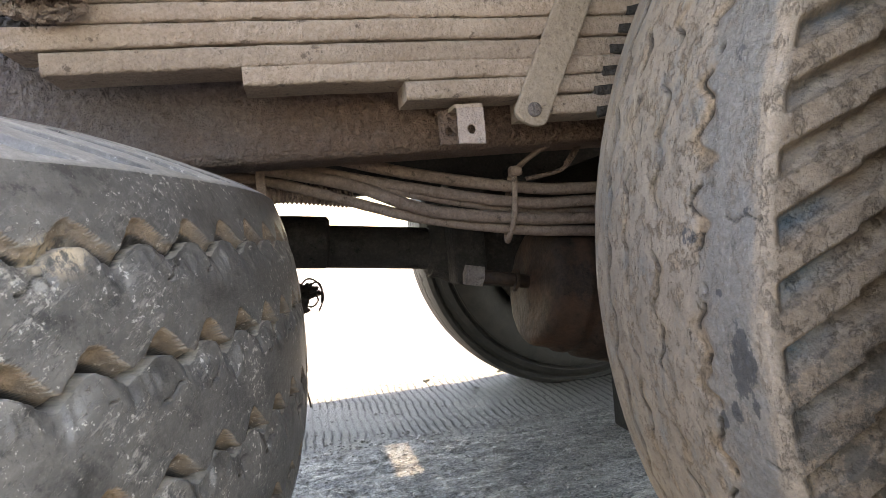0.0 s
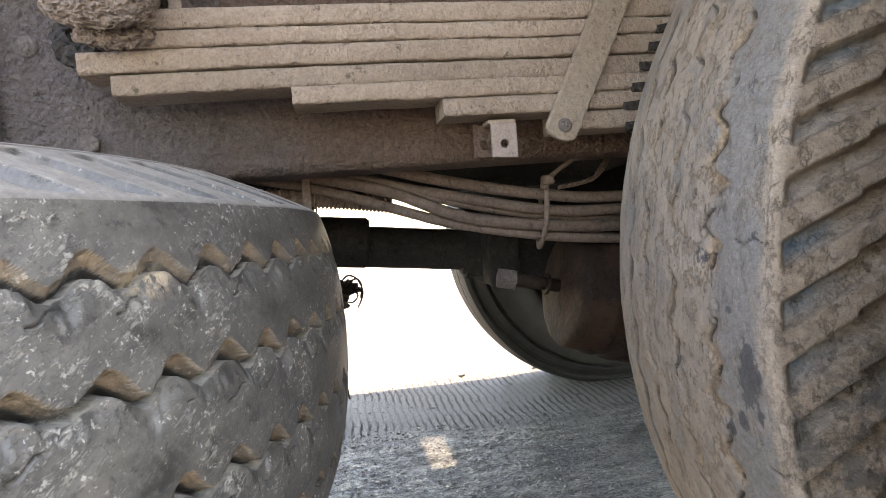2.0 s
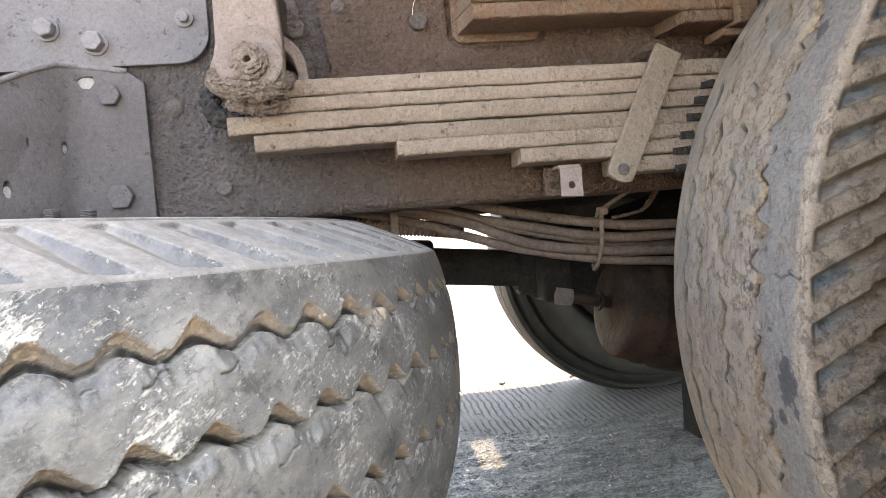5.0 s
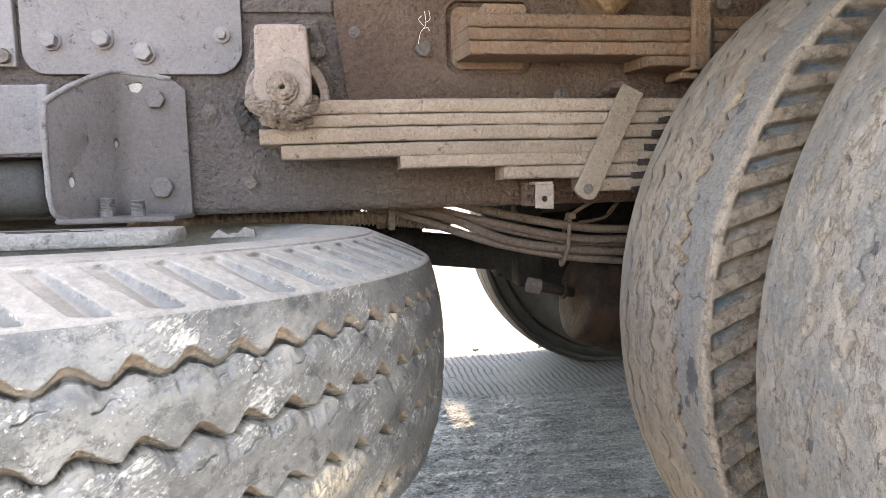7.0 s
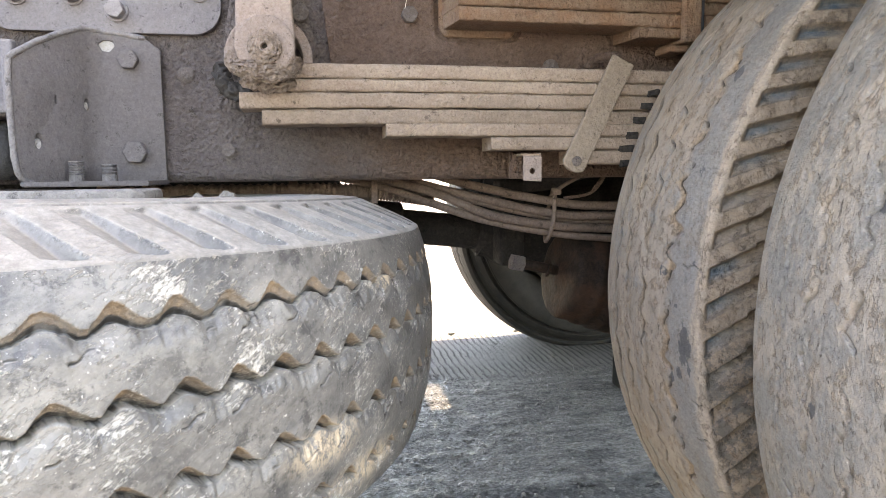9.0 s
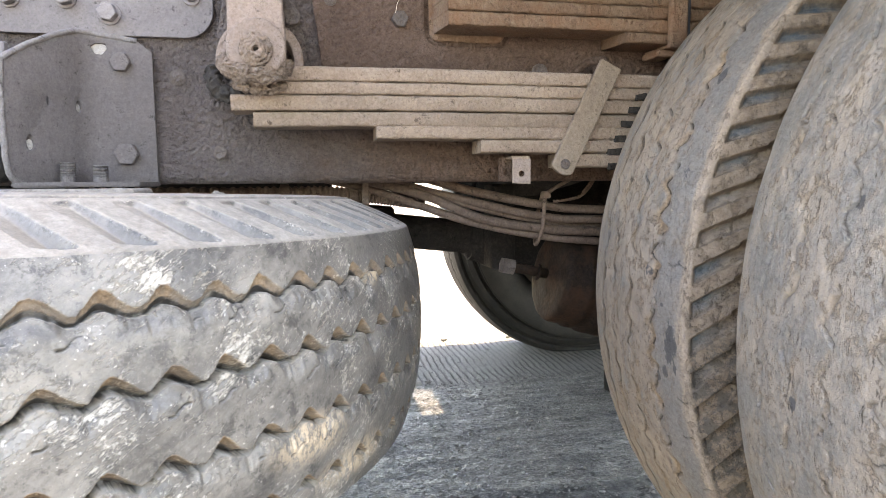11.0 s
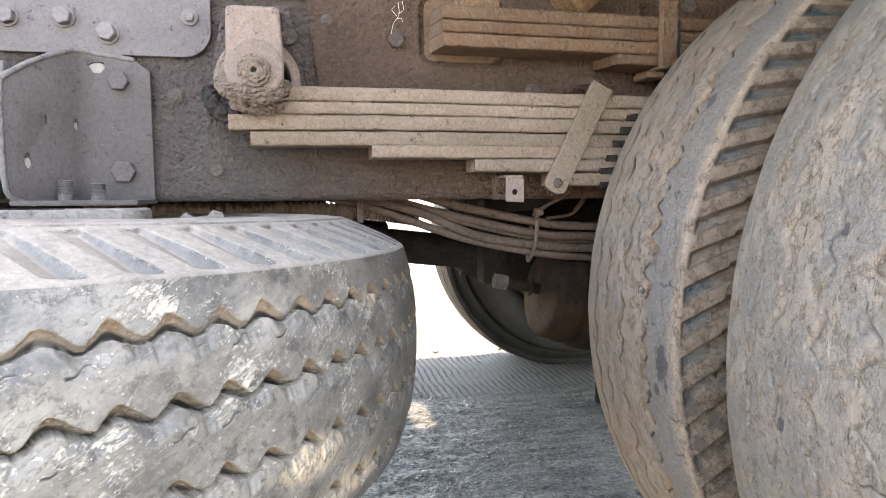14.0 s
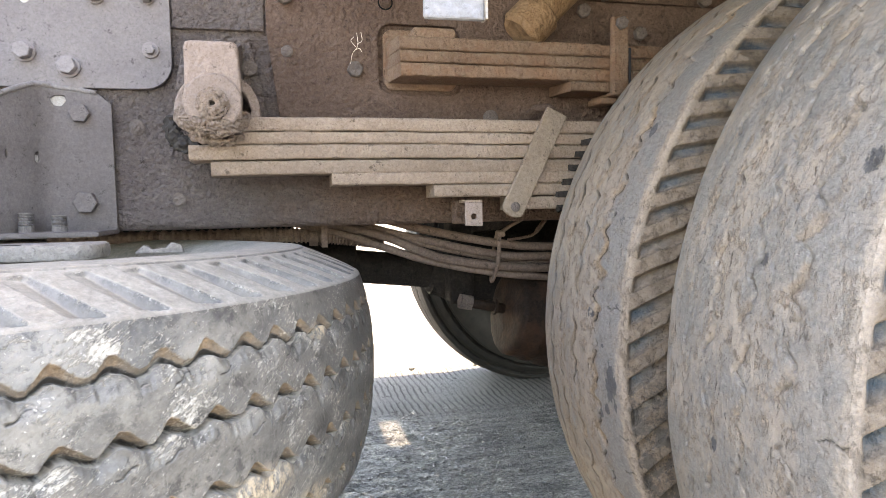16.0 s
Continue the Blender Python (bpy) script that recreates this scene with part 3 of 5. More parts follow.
        ends = ease((q - 0.055 - 0.05 * (1 - rise) ** 2) / 0.035) * ease((0.90 - q - 0.04 * (1 - rise)) / 0.06)
        slot = (0.16 * ease(rise / 0.10) + 0.84 * rise ** 1.25) * ease((1.0 - ph) / 0.17) * ends
        slot = slot * (0.30 + 0.70 * np.clip((0.90 - q) / 0.70, 0, 1))
        down = np.maximum(down, slot * 0.0115 * upper)
        # slot mask for the painted recess shade
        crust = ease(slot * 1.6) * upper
        ring = ease(1 - np.abs(q - 0.955) / 0.03)
        down = np.maximum(down, ring * 0.0012 * upper)
    else:
        # stepped bars: a steep wall above, a floor that runs out below
        ph = (A * lugs / (2 * math.pi) + slant * q + shift + 0.02 * slow) % 1.0
        step = np.where(q > 0.58, 0.0, 0.10)
        ends = ease((q - 0.075) / 0.035) * ease((0.985 - q) / 0.10)
        lug = ease((ph - step) / 0.075) * (0.30 * ease((0.60 - ph) / 0.03) + 0.70 * np.clip((0.60 - ph) / 0.5, 0, 1)) * ends
        down = np.maximum(down, lug * 0.0130 * upper)
        lug = lug * (1.0 if lugs else 0.0)
        # a few cracks run in from the outer edge of the tread
        for k, (a0, far) in enumerate([*cracks, *((rng.uniform(120, 250), rng.uniform(0.005, 0.016)) for k in range(6))]):
            bend = 0.0015 * np.sin(V * 400 + k)
            crack = ease(1.3 - np.abs((A - radians(a0)) * crown - bend) / 0.0008) * (V > half - far) * tread
            down, dark = np.maximum(down, crack * 0.0018), np.maximum(dark, crack * 0.9)
        paint = paint + ease(lug * 2.2 - 0.5) * upper * ease((0.62 - q) / 0.4) * ease(0.80 + 0.5 * wander(A, rng, ((7, 0.5), (19, 0.5), (43, 0.4)))) * ease((radians(192) - A) / 0.12)
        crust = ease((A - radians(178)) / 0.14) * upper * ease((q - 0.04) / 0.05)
    for a0, v0, wa, wv in spots:
        round_ = np.sqrt(((A - radians(a0)) / radians(wa)) ** 2 + ((V - v0) / wv) ** 2)
        stain = np.maximum(stain, ease((1.7 - round_) / 1.4) * tread)
    X, Y, Z = np.cos(A) * Rr, np.sin(A) * Rr, V + 0 * A
    ripple = np.zeros_like(down)
    for k in range(18):
        f = rng.normal(0, 1, 3)
        f *= rng.uniform(30, 330) / np.linalg.norm(f)
        ripple += np.sin(X * f[0] + Y * f[1] + Z * f[2] + rng.rand() * 6.3) * 14 / np.linalg.norm(f)
    down += ripple * (0.00028 if style == "scalloped" else 0.0005)
    R2, V2 = Rr - down * nrm[None, :, 0], V - down * nrm[None, :, 1]
    co = np.stack((np.cos(A) * R2, np.sin(A) * R2, V2), 2).reshape(-1, 3)
    if flat is not None:  # pressed flat where it stands on the road
        co[:, 1] = np.maximum(co[:, 1], flat)
    # surface coordinates in metres: round the tyre, across it, and into it
    length = np.concatenate(([0], np.cumsum(np.linalg.norm(np.diff(prof, axis=0), axis=1))))
    length -= np.interp(0, prof[:, 1], length)
    surf = np.stack((A * crown + 0 * V, length[None, :] + 0 * A, down), 2)
    co = co.reshape(n_az, n_p, 3)
    first = [int(np.argmax(kind == k)) for k in (0, 1, 2, 3)] + [n_p]
    out = []
    for k, nm in enumerate(("back_sidewall", "tread", "shoulder", "front_sidewall")):
        lo, hi = first[k], min(first[k + 1] + (1 if k != 1 and k != 3 else 0), n_p)
        lo = lo - 1 if k in (2,) else lo
        m = hi - lo
        i = np.arange(n_az)[:, None] * m
        j = ((np.arange(n_az) + 1) % n_az)[:, None] * m
        q = np.arange(m - 1)[None, :]
        quads = np.stack((i + q, j + q, j + q + 1, i + q + 1), 2).reshape(-1, 4)
        me = bpy.data.meshes.new(nm)
        me.from_pydata(co[:, lo:hi].reshape(-1, 3).tolist(), [], quads.tolist())
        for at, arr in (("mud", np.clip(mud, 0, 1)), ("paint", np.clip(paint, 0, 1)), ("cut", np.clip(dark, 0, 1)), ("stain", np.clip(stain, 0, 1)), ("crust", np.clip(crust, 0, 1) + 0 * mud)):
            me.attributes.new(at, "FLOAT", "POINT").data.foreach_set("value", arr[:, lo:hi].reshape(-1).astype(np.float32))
        me.attributes.new("surf", "FLOAT_VECTOR", "POINT").data.foreach_set("vector", surf[:, lo:hi].reshape(-1).astype(np.float32))
        me.polygons.foreach_set("use_smooth", [True] * len(me.polygons))
        me.materials.append(material)
        me.update()
        out.append((nm, me))
    return out


def ring_profile(points, sides=64):
    """A body turned round local z from (radius, height) points."""
    bm = bmesh.new()
    rings = [[bm.verts.new((r * math.cos(2 * math.pi * k / sides), r * math.sin(2 * math.pi * k / sides), z)) for k in range(sides)] for r, z in points]
    for a, b in zip(rings, rings[1:]):
        for k in range(sides):
            bm.faces.new((a[k], a[(k + 1) % sides], b[(k + 1) % sides], b[k]))
    bmesh.ops.recalc_face_normals(bm, faces=bm.faces[:])
    return bm


# the spare tyre, lying flat under the bracket
spare = thing("spare_wheel", "worn grey spare truck tyre lying flat under the chassis bracket", "tyre")
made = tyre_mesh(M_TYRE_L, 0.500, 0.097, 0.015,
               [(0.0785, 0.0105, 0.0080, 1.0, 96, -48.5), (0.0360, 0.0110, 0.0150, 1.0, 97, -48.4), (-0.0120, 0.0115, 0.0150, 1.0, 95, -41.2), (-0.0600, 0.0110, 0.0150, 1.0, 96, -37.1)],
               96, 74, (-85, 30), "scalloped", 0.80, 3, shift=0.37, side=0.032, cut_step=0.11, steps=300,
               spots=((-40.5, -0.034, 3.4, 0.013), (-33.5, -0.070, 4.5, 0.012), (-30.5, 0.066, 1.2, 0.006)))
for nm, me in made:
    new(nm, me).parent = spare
# it hangs a little lower on the far side
spare.matrix_world = pose(-0.671, -0.19, 0.467, -1.3, 0.9, 0)

# the wheels of the axle
AXLE = (0.545, 0.470)


def road_wheel(label, y, material, seed, x=AXLE[0], z=AXLE[1], fine=(120, 250), crown=0.487, lugs=83, wear=1.0, run_on=0.02, spots=(), cracks=()):
    w = thing("double_wheel", label, "wheel", "wheels of the axle")
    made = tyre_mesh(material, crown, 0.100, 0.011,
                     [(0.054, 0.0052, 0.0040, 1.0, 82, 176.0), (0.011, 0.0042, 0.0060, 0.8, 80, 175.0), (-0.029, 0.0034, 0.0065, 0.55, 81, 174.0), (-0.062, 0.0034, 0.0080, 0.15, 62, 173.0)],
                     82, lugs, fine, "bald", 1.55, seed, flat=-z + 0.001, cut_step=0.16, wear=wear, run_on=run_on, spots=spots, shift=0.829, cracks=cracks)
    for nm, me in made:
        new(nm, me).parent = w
    part("rim", ring_profile([(0.02, 0.03), (0.20, 0.03), (0.235, 0.06), (0.25, 0.11), (0.285, 0.115), (0.285, 0.105), (0.262, 0.10), (0.25, -0.09), (0.285, -0.105), (0.285, -0.115), (0.245, -0.11), (0.23, 0.02), (0.02, 0.015)]), M_BLACK, w, smooth=True)
    w.matrix_world = pose(x, y, z, 90, 0, 0)
    return w


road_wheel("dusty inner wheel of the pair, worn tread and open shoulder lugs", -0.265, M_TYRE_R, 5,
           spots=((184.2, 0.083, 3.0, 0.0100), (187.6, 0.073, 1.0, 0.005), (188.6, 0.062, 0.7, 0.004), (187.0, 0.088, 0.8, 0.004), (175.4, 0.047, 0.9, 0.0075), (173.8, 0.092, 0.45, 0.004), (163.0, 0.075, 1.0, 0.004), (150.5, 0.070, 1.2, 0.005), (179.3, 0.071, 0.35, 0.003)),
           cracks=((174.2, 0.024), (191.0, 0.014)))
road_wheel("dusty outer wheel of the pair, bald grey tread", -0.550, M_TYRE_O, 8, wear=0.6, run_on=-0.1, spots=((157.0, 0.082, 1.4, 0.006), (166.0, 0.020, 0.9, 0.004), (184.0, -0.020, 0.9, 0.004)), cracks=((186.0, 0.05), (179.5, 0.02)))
road_wheel("dark wheel on the far end of the axle", 1.32, M_TYRE_F, 11, x=0.652, z=0.468, fine=(0, 1), lugs=0)
axle = thing("axle", "dark round axle between the double wheels", "axle")
part("axle_tube", tube([(0.545, -0.62, 0.47), (0.58, 0.35, 0.47), (0.652, 1.34, 0.468)], 0.06, 20), M_BLACK, axle, smooth=True)

# ---- chassis rail ----
rail = thing("chassis_rail", "dusty brown steel chassis rail with bolted plates", "chassis rail")
prof = []
for cy, cz, a0 in ((0.016, 0.618, 270), (0.016, 1.008, 180)):
    for i in range(7):
        a = radians(a0 - 15 * i)
        prof.append((cy + 0.014 * math.cos(a), cz + 0.014 * math.sin(a)))
prof = [(0.088, 0.604), *prof, (0.088, 1.022), (0.088, 1.012), (0.012, 1.008), (0.012, 0.618), (0.088, 0.614)]
bm = bmesh.new()
rings = [[bm.verts.new((x, y, z)) for y, z in prof] for x in [-1.6 + 0.1 * i for i in range(41)]]
for p, q in zip(rings, rings[1:]):
    for k in range(len(prof)):
        bm.faces.new((p[k], p[(k + 1) % len(prof)], q[(k + 1) % len(prof)], q[k]))
bmesh.ops.recalc_face_normals(bm, faces=bm.faces[:])
part("channel", bm, M_RAIL, rail)
far_rail = thing("chassis_rail", "dark chassis rail on the far side of the truck", "chassis rail")
part("web", box(-1.6, 2.4, 0.84, 0.85, 0.612, 1.02, 0.002), M_BLACK, far_rail)
part("lower_flange", box(-1.6, 2.4, 0.77, 0.85, 0.602, 0.614, 0.003), M_BLACK, far_rail)
# truck bed above, laid out unseen to block daylight; narrow gap between floor plates
bed = thing("truck_bed", "dark underside of the truck bed above the chassis", "truck bed")
for x0, x1, y0, y1 in ((-3.2, -0.25, 0.0, 1.70), (-0.25, 0.065, -0.74, 1.70), (0.123, 3.2, -0.74, 1.70), (0.065, 0.123, -0.74, 0.97), (0.065, 0.123, 1.20, 1.70)):
    part("floor_plate", box(x0, x1, y0, y1, 1.12, 1.16, 0.003), M_BLACK, bed)
# slats added out of view to weaken the sun patch on the road
slats = [box(0.066, 0.122, 0.972 + 0.011 * k, 0.9782 + 0.011 * k, 1.130, 1.134, 0.0005) for k in range(21)]
part("gap_grille", joined(*slats), M_BLACK, bed, "unseen slats that dim the sunlight through the gap")
for x in (-2.6, -1.9, -1.2, -0.5, 0.28, 1.0, 1.7, 2.4):
    part("cross_beam", box(x, x + 0.08, 0.01, 1.62, 1.026, 1.1185, 0.004), M_BLACK, bed)
# unseen walls and rail added to keep sun and sky off the parts below
part("side_wall", box(-3.2, 0.02, 0.0, 0.04, 1.162, 3.75, 0.004), M_RAIL_B, bed)
part("side_wall", box(-0.25, 3.2, -0.74, -0.70, 1.162, 2.3, 0.004), M_RAIL_B, bed)
part("side_rail", box(-0.19, 3.2, -0.80, -0.742, 1.02, 1.16, 0.004), M_RAIL_B, bed)
part("side_wall", box(-3.2, 3.2, 1.66, 1.70, 1.162, 2.6, 0.004), M_RAIL_B, bed)

# ---- leaf spring ----
spring = thing("leaf_spring", "stack of mud-coated steel spring leaves beside the chassis rail", "leaf spring")
LEAVES = [(-0.34, 0.7465, 0.0185), (-0.34, 0.7275, 0.0160), (-0.381, 0.711, 0.0195), (-0.355, 0.690, 0.019), (-0.202, 0.673, 0.018), (-0.061, 0.655, 0.018), (0.055, 0.636, 0.019)]


def leaf_bm(x0, x1, z_top, thick, y0, y1, sag, cut=0.012):
    """One leaf: a long bar, its free end cut at a slant, slightly bowed."""
    n = 60
    bm = bmesh.new()
    half = [(y0 + 0.0040, 0.0), (y0 + 0.0017, -0.0006), (y0 + 0.0004, -0.0020), (y0, -0.0040)]
    sec = half + [(y, -thick - dz) for y, dz in reversed(half)] + [(y1, -thick), (y1, 0.0)]
    rings = []
    for i in range(n + 1):
        x = x0 + (x1 - x0) * i / n
        zt = z_top + sag(x)
        ring = []
        for y, dz in sec:
            xx = x + (cut * (1 + dz / thick) if i == 0 else 0) * -0.0
            ring.append(bm.verts.new((xx, y + 0.0012 * noise.noise(Vector((x * 25, z_top * 90, 0))), zt + dz + 0.0009 * noise.noise(Vector((x * 40, z_top * 50, dz * 90))))))
        rings.append(ring)
    m = len(sec)
    for a, b in zip(rings, rings[1:]):
        for k in range(m):
            bm.faces.new((a[k], a[(k + 1) % m], b[(k + 1) % m], b[k]))
    bm.faces.new(rings[0][::-1])
    bm.faces.new(rings[-1])
    bmesh.ops.recalc_face_normals(bm, faces=bm.faces[:])
    return bm


def sag(x):
    """The leaves' slight bow: flat at the left, a little higher in the middle."""
    return 0.006 * (1 - ((x - 0.10) / 0.45) ** 2)


for x0, zt, th in LEAVES:
    bm = leaf_bm(x0, 1.45, zt, th, -0.075, -0.024, sag)
    for v in bm.verts:  # left ends shifted out and up to fit the camera's view
        k = max(0.0, min(1.0, (0.05 - v.co.x) / 0.43))
        v.co.y -= 0.018 * k
        v.co.z += 0.003 * k
    part("leaf", bm, M_LEAF, spring, smooth="angle")

BOLT_MESHES = {}


def add_bolt(parent, x, z, y, kind="hex", scale=1.0, name="bolt", spin=0.0, material=None):
    """A bolt head on a face that looks along -y."""
    if kind not in BOLT_MESHES:
        bm = {"hex": lambda: bolt(0.0115, 0.009), "dark_hex": lambda: bolt(0.0115, 0.009), "washer": lambda: bolt(0.0108, 0.012, 0.0130), "dome": lambda: bolt(0.0115, 0.006, dome=True), "small": lambda: bolt(0.0065, 0.006, 0.010)}[kind]()
        roughen(bm, 0.0005, 160)
        me = bpy.data.meshes.new("bolt")
        bm.to_mesh(me)
        bm.free()
        me.materials.append(material or (M_PLATE if kind in ("washer", "small") else M_BOLT))
        BOLT_MESHES[kind] = me
    ob = new(name, BOLT_MESHES[kind])
    ob.parent = parent
    ob.matrix_local = pose(x, y, z, 0, spin, 0) @ Matrix.Diagonal((scale, scale, scale, 1))
    return ob


# ---- plates and bolts of the rail ----
slot = rounded(-0.124, 0.002, 0.796, 0.898, 0.020)
part("side_plate", prism([(-0.262, 0.715), (2.30, 0.715), (2.30, 0.948), (-0.2815, 0.948), (-0.2815, 0.880)], -0.009, 0.0015, 0.0015, [slot]), M_RAIL_B, rail, "brown side plate with a rounded opening")
part("opening_backing", prism(rounded(-0.1235, 0.0015, 0.7965, 0.8975, 0.020), -0.0012, 0.0012, 0.0), M_RAIL_B, rail, "dark gap round the pad")
part("opening_pad", prism(rounded(-0.1165, -0.005, 0.803, 0.891, 0.014), -0.006, 0.0015, 0.002), M_RUSTY, rail)
part("upper_plate", prism([(-0.4055, 0.8800), (-0.2845, 0.8808), (-0.2845, 1.000), (-0.4055, 1.000)], -0.004, 0.0015, 0.0012), M_RAIL, rail)
part("upper_strip", prism([(-0.280, 0.950), (2.30, 0.953), (2.30, 1.000), (-0.280, 1.000)], -0.006, 0.0015, 0.0012), M_RAIL_B, rail)
part("gusset_plate", prism(rounded(-0.688, -0.4075, 0.796, 0.938, (0.030, 0.036, 0.024, 0.0)), -0.0065, 0.0015, 0.0012, [circle(-0.584, 0.910, 0.0065, 14)]), M_PLATE, rail, "grey plate with rounded corners and bolts")
part("end_plate", prism([(-0.80, 0.807), (-0.694, 0.805), (-0.694, 1.0), (-0.80, 1.0)], -0.010, 0.0015, 0.0015), M_PLATE, rail)
for x, z, kind, sc in ((-0.651, 0.839, "washer", 1.0), (-0.586, 0.841, "washer", 1.05), (-0.535, 0.823, "washer", 1.1), (-0.434, 0.848, "small", 1.1), (-0.499, 0.918, "washer", 0.95), (-0.436, 0.918, "washer", 0.8)):
    add_bolt(rail, x, z, -0.0065, kind, sc, spin=math.degrees(x * 50))
for x, z, kind, sc in ((-0.457, 0.746, "dome", 1.0), (-0.407, 0.647, "hex", 0.9), (0.047, 0.700, "hex", 1.0)):
    add_bolt(rail, x, z, 0.0025, kind, sc, spin=x * 300)
for x, z, kind, sc in ((-0.255, 0.928, "hex", 1.0), (-0.254, 0.853, "dome", 0.75), (-0.159, 0.830, "hex", 1.05), (0.047, 0.763, "dome", 1.1), (0.30, 0.90, "hex", 1.0)):
    add_bolt(rail, x, z, -0.009, kind, sc, spin=x * 300)
for x in (-0.211, 0.24, 0.42):
    add_bolt(rail, x, 0.961, -0.006, "hex", 1.15)
add_bolt(rail, -0.708, 0.818, -0.010, "hex", 0.9)
# dark disc behind the plug, painting the shade of its gap
part("plug_gap", prism(circle(-0.112, 0.928, 0.0112, 24), -0.0098, -0.0088, 0.0), M_DARK, rail, "near-black disc for the shade round the plug")
plug = part("plug", joined(prism(circle(-0.112, 0.928, 0.0090, 18), -0.0115, -0.008, 0.0006), prism(circle(-0.112, 0.928, 0.0062, 18), -0.0135, -0.009, 0.0006)), M_RAIL_B, rail)
# disc added for the daylight that shines through the plate's hole
part("hole_plug", prism(circle(-0.584, 0.910, 0.0062, 16), -0.0045, -0.0030, 0.0), M_HOLE_LIGHT, rail, "pale disc for the sky seen through a hole")
# a wisp of straw caught on a bolt
straw = thing("straw_wisp", "pale straw fibres caught on a chassis bolt", "straw")
for ctrl in ([(-0.166, -0.020, 0.836), (-0.163, -0.022, 0.850), (-0.155, -0.021, 0.862), (-0.156, -0.020, 0.880)],
             [(-0.158, -0.021, 0.860), (-0.165, -0.023, 0.868), (-0.160, -0.021, 0.874)],
             [(-0.156, -0.021, 0.864), (-0.149, -0.022, 0.869), (-0.150, -0.020, 0.881)],
             [(-0.160, -0.022, 0.855), (-0.153, -0.024, 0.857), (-0.150, -0.022, 0.853)]):
    part("fibre", tube(smooth_path(ctrl, 5), 0.00042, 5), M_STRAW, straw)

# ---- the bracket that carries the spare tyre ----
def bracket():
    ob = thing("spare_tyre_bracket", "grey bent steel bracket bolted to the chassis rail", "bracket")
    top = [(0.0, 0.775), (0.018, 0.790), (0.060, 0.796), (0.100, 0.797), (0.150, 0.776), (0.190, 0.752), (0.197, 0.742)]
    out = [(0.0, 0.603), *top, (0.199, 0.650), (0.197, 0.622), (0.190, 0.610), (0.178, 0.604)]
    holes = [[(0.0545, 0.779), (0.061, 0.7715), (0.071, 0.7725), (0.0765, 0.781), (0.069, 0.7855), (0.057, 0.7855)],
             [(0.0995 + 0.0040 * math.cos(a), 0.7035 + 0.0075 * math.sin(a)) for a in [2 * math.pi * i / 12 for i in range(12)]],
             [(0.168 + 0.0050 * math.cos(a), 0.655 + 0.0095 * math.sin(a)) for a in [2 * math.pi * i / 12 for i in range(12)]],
             [(0.142 + 0.0016 * math.cos(a), 0.706 + 0.006 * math.sin(a)) for a in [2 * math.pi * i / 10 for i in range(10)]]]
    bm = prism(out, -0.007, 0.0, 0.0012, holes)
    for k in range(9):
        bmesh.ops.bisect_plane(bm, geom=bm.verts[:] + bm.edges[:] + bm.faces[:], plane_co=(0.060 + 0.006 * k, 0, 0), plane_no=(1, 0, 0))
    r, turn = 0.036, radians(57)

    def bend(s, y):
        """From the flat plate to the bent one."""
        if s < 0.062:
            return -0.486 - s, y - 0.0005
        a = min((s - 0.062) / r, turn)
        rest = max(s - 0.062 - r * turn, 0.0)
        cx, cy = -0.548 - r * math.sin(a), -0.0005 - r * (1 - math.cos(a))
        cx, cy = cx - rest * math.cos(a), cy - rest * math.sin(a)
        return cx - math.sin(a) * y, cy + math.cos(a) * y

    for v in bm.verts:
        v.co.x, v.co.y = bend(v.co.x, v.co.y)
    bmesh.ops.recalc_face_normals(bm, faces=bm.faces[:])
    part("bent_plate", bm, M_BRACKET, ob, smooth="angle")
    fl = bmesh.new()
    vs = [fl.verts.new((x, y, 0.6015)) for x, y in ((-0.484, -0.003), (-0.552, -0.006), (-0.575, -0.020), (-0.628, -0.098), (-0.618, -0.112), (-0.600, -0.118), (-0.484, -0.116))]
    fl.faces.new(vs)
    got = bmesh.ops.extrude_face_region(fl, geom=fl.faces[:])
    bmesh.ops.translate(fl, verts=[v for v in got["geom"] if isinstance(v, bmesh.types.BMVert)], vec=(0, 0, 0.006))
    bmesh.ops.recalc_face_normals(fl, faces=fl.faces[:])
    bmesh.ops.bevel(fl, geom=fl.edges[:], offset=0.0015, segments=2, affect="EDGES")
    part("bottom_flange", fl, M_BRACKET, ob)
    for x, z, sc in ((-0.524, 0.762, 1.15), (-0.522, 0.644, 1.35)):
        add_bolt(ob, x, z, -0.0075, "dark_hex", sc, spin=20, material=M_BRACKET)
    # rim bead added in a pale colour for the light the plate's edge catches
    rim = []
    for s, flat, z in smooth_path([(q, 0, w) for q, w in top[1:] + [(0.1985, 0.72), (0.1995, 0.665), (0.1985, 0.632), (0.193, 0.613), (0.178, 0.6055)]], 6):
        rim.append(bend(s, -0.0055) + (z,))
    part("rim", roughen(tube(rim, 0.0036, 10), 0.0008, 120), M_EDGE, ob, "pale rim, the lit edge put into its colour", smooth=True)
    # pale discs added for the bright background behind the bracket's holes
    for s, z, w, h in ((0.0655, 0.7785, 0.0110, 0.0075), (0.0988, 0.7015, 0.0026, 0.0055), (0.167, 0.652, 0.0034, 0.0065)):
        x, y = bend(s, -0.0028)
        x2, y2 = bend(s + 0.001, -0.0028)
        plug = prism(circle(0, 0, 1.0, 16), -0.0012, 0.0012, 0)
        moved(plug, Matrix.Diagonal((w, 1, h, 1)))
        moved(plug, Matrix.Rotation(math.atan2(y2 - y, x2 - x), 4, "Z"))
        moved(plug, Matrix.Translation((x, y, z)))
        part("hole_plug", plug, M_HOLE_LIGHT, ob, "pale disc for the brightness seen through a hole")
    for x, h in ((-0.578, 0.026), (-0.541, 0.022)):
        pts, rad = [], []
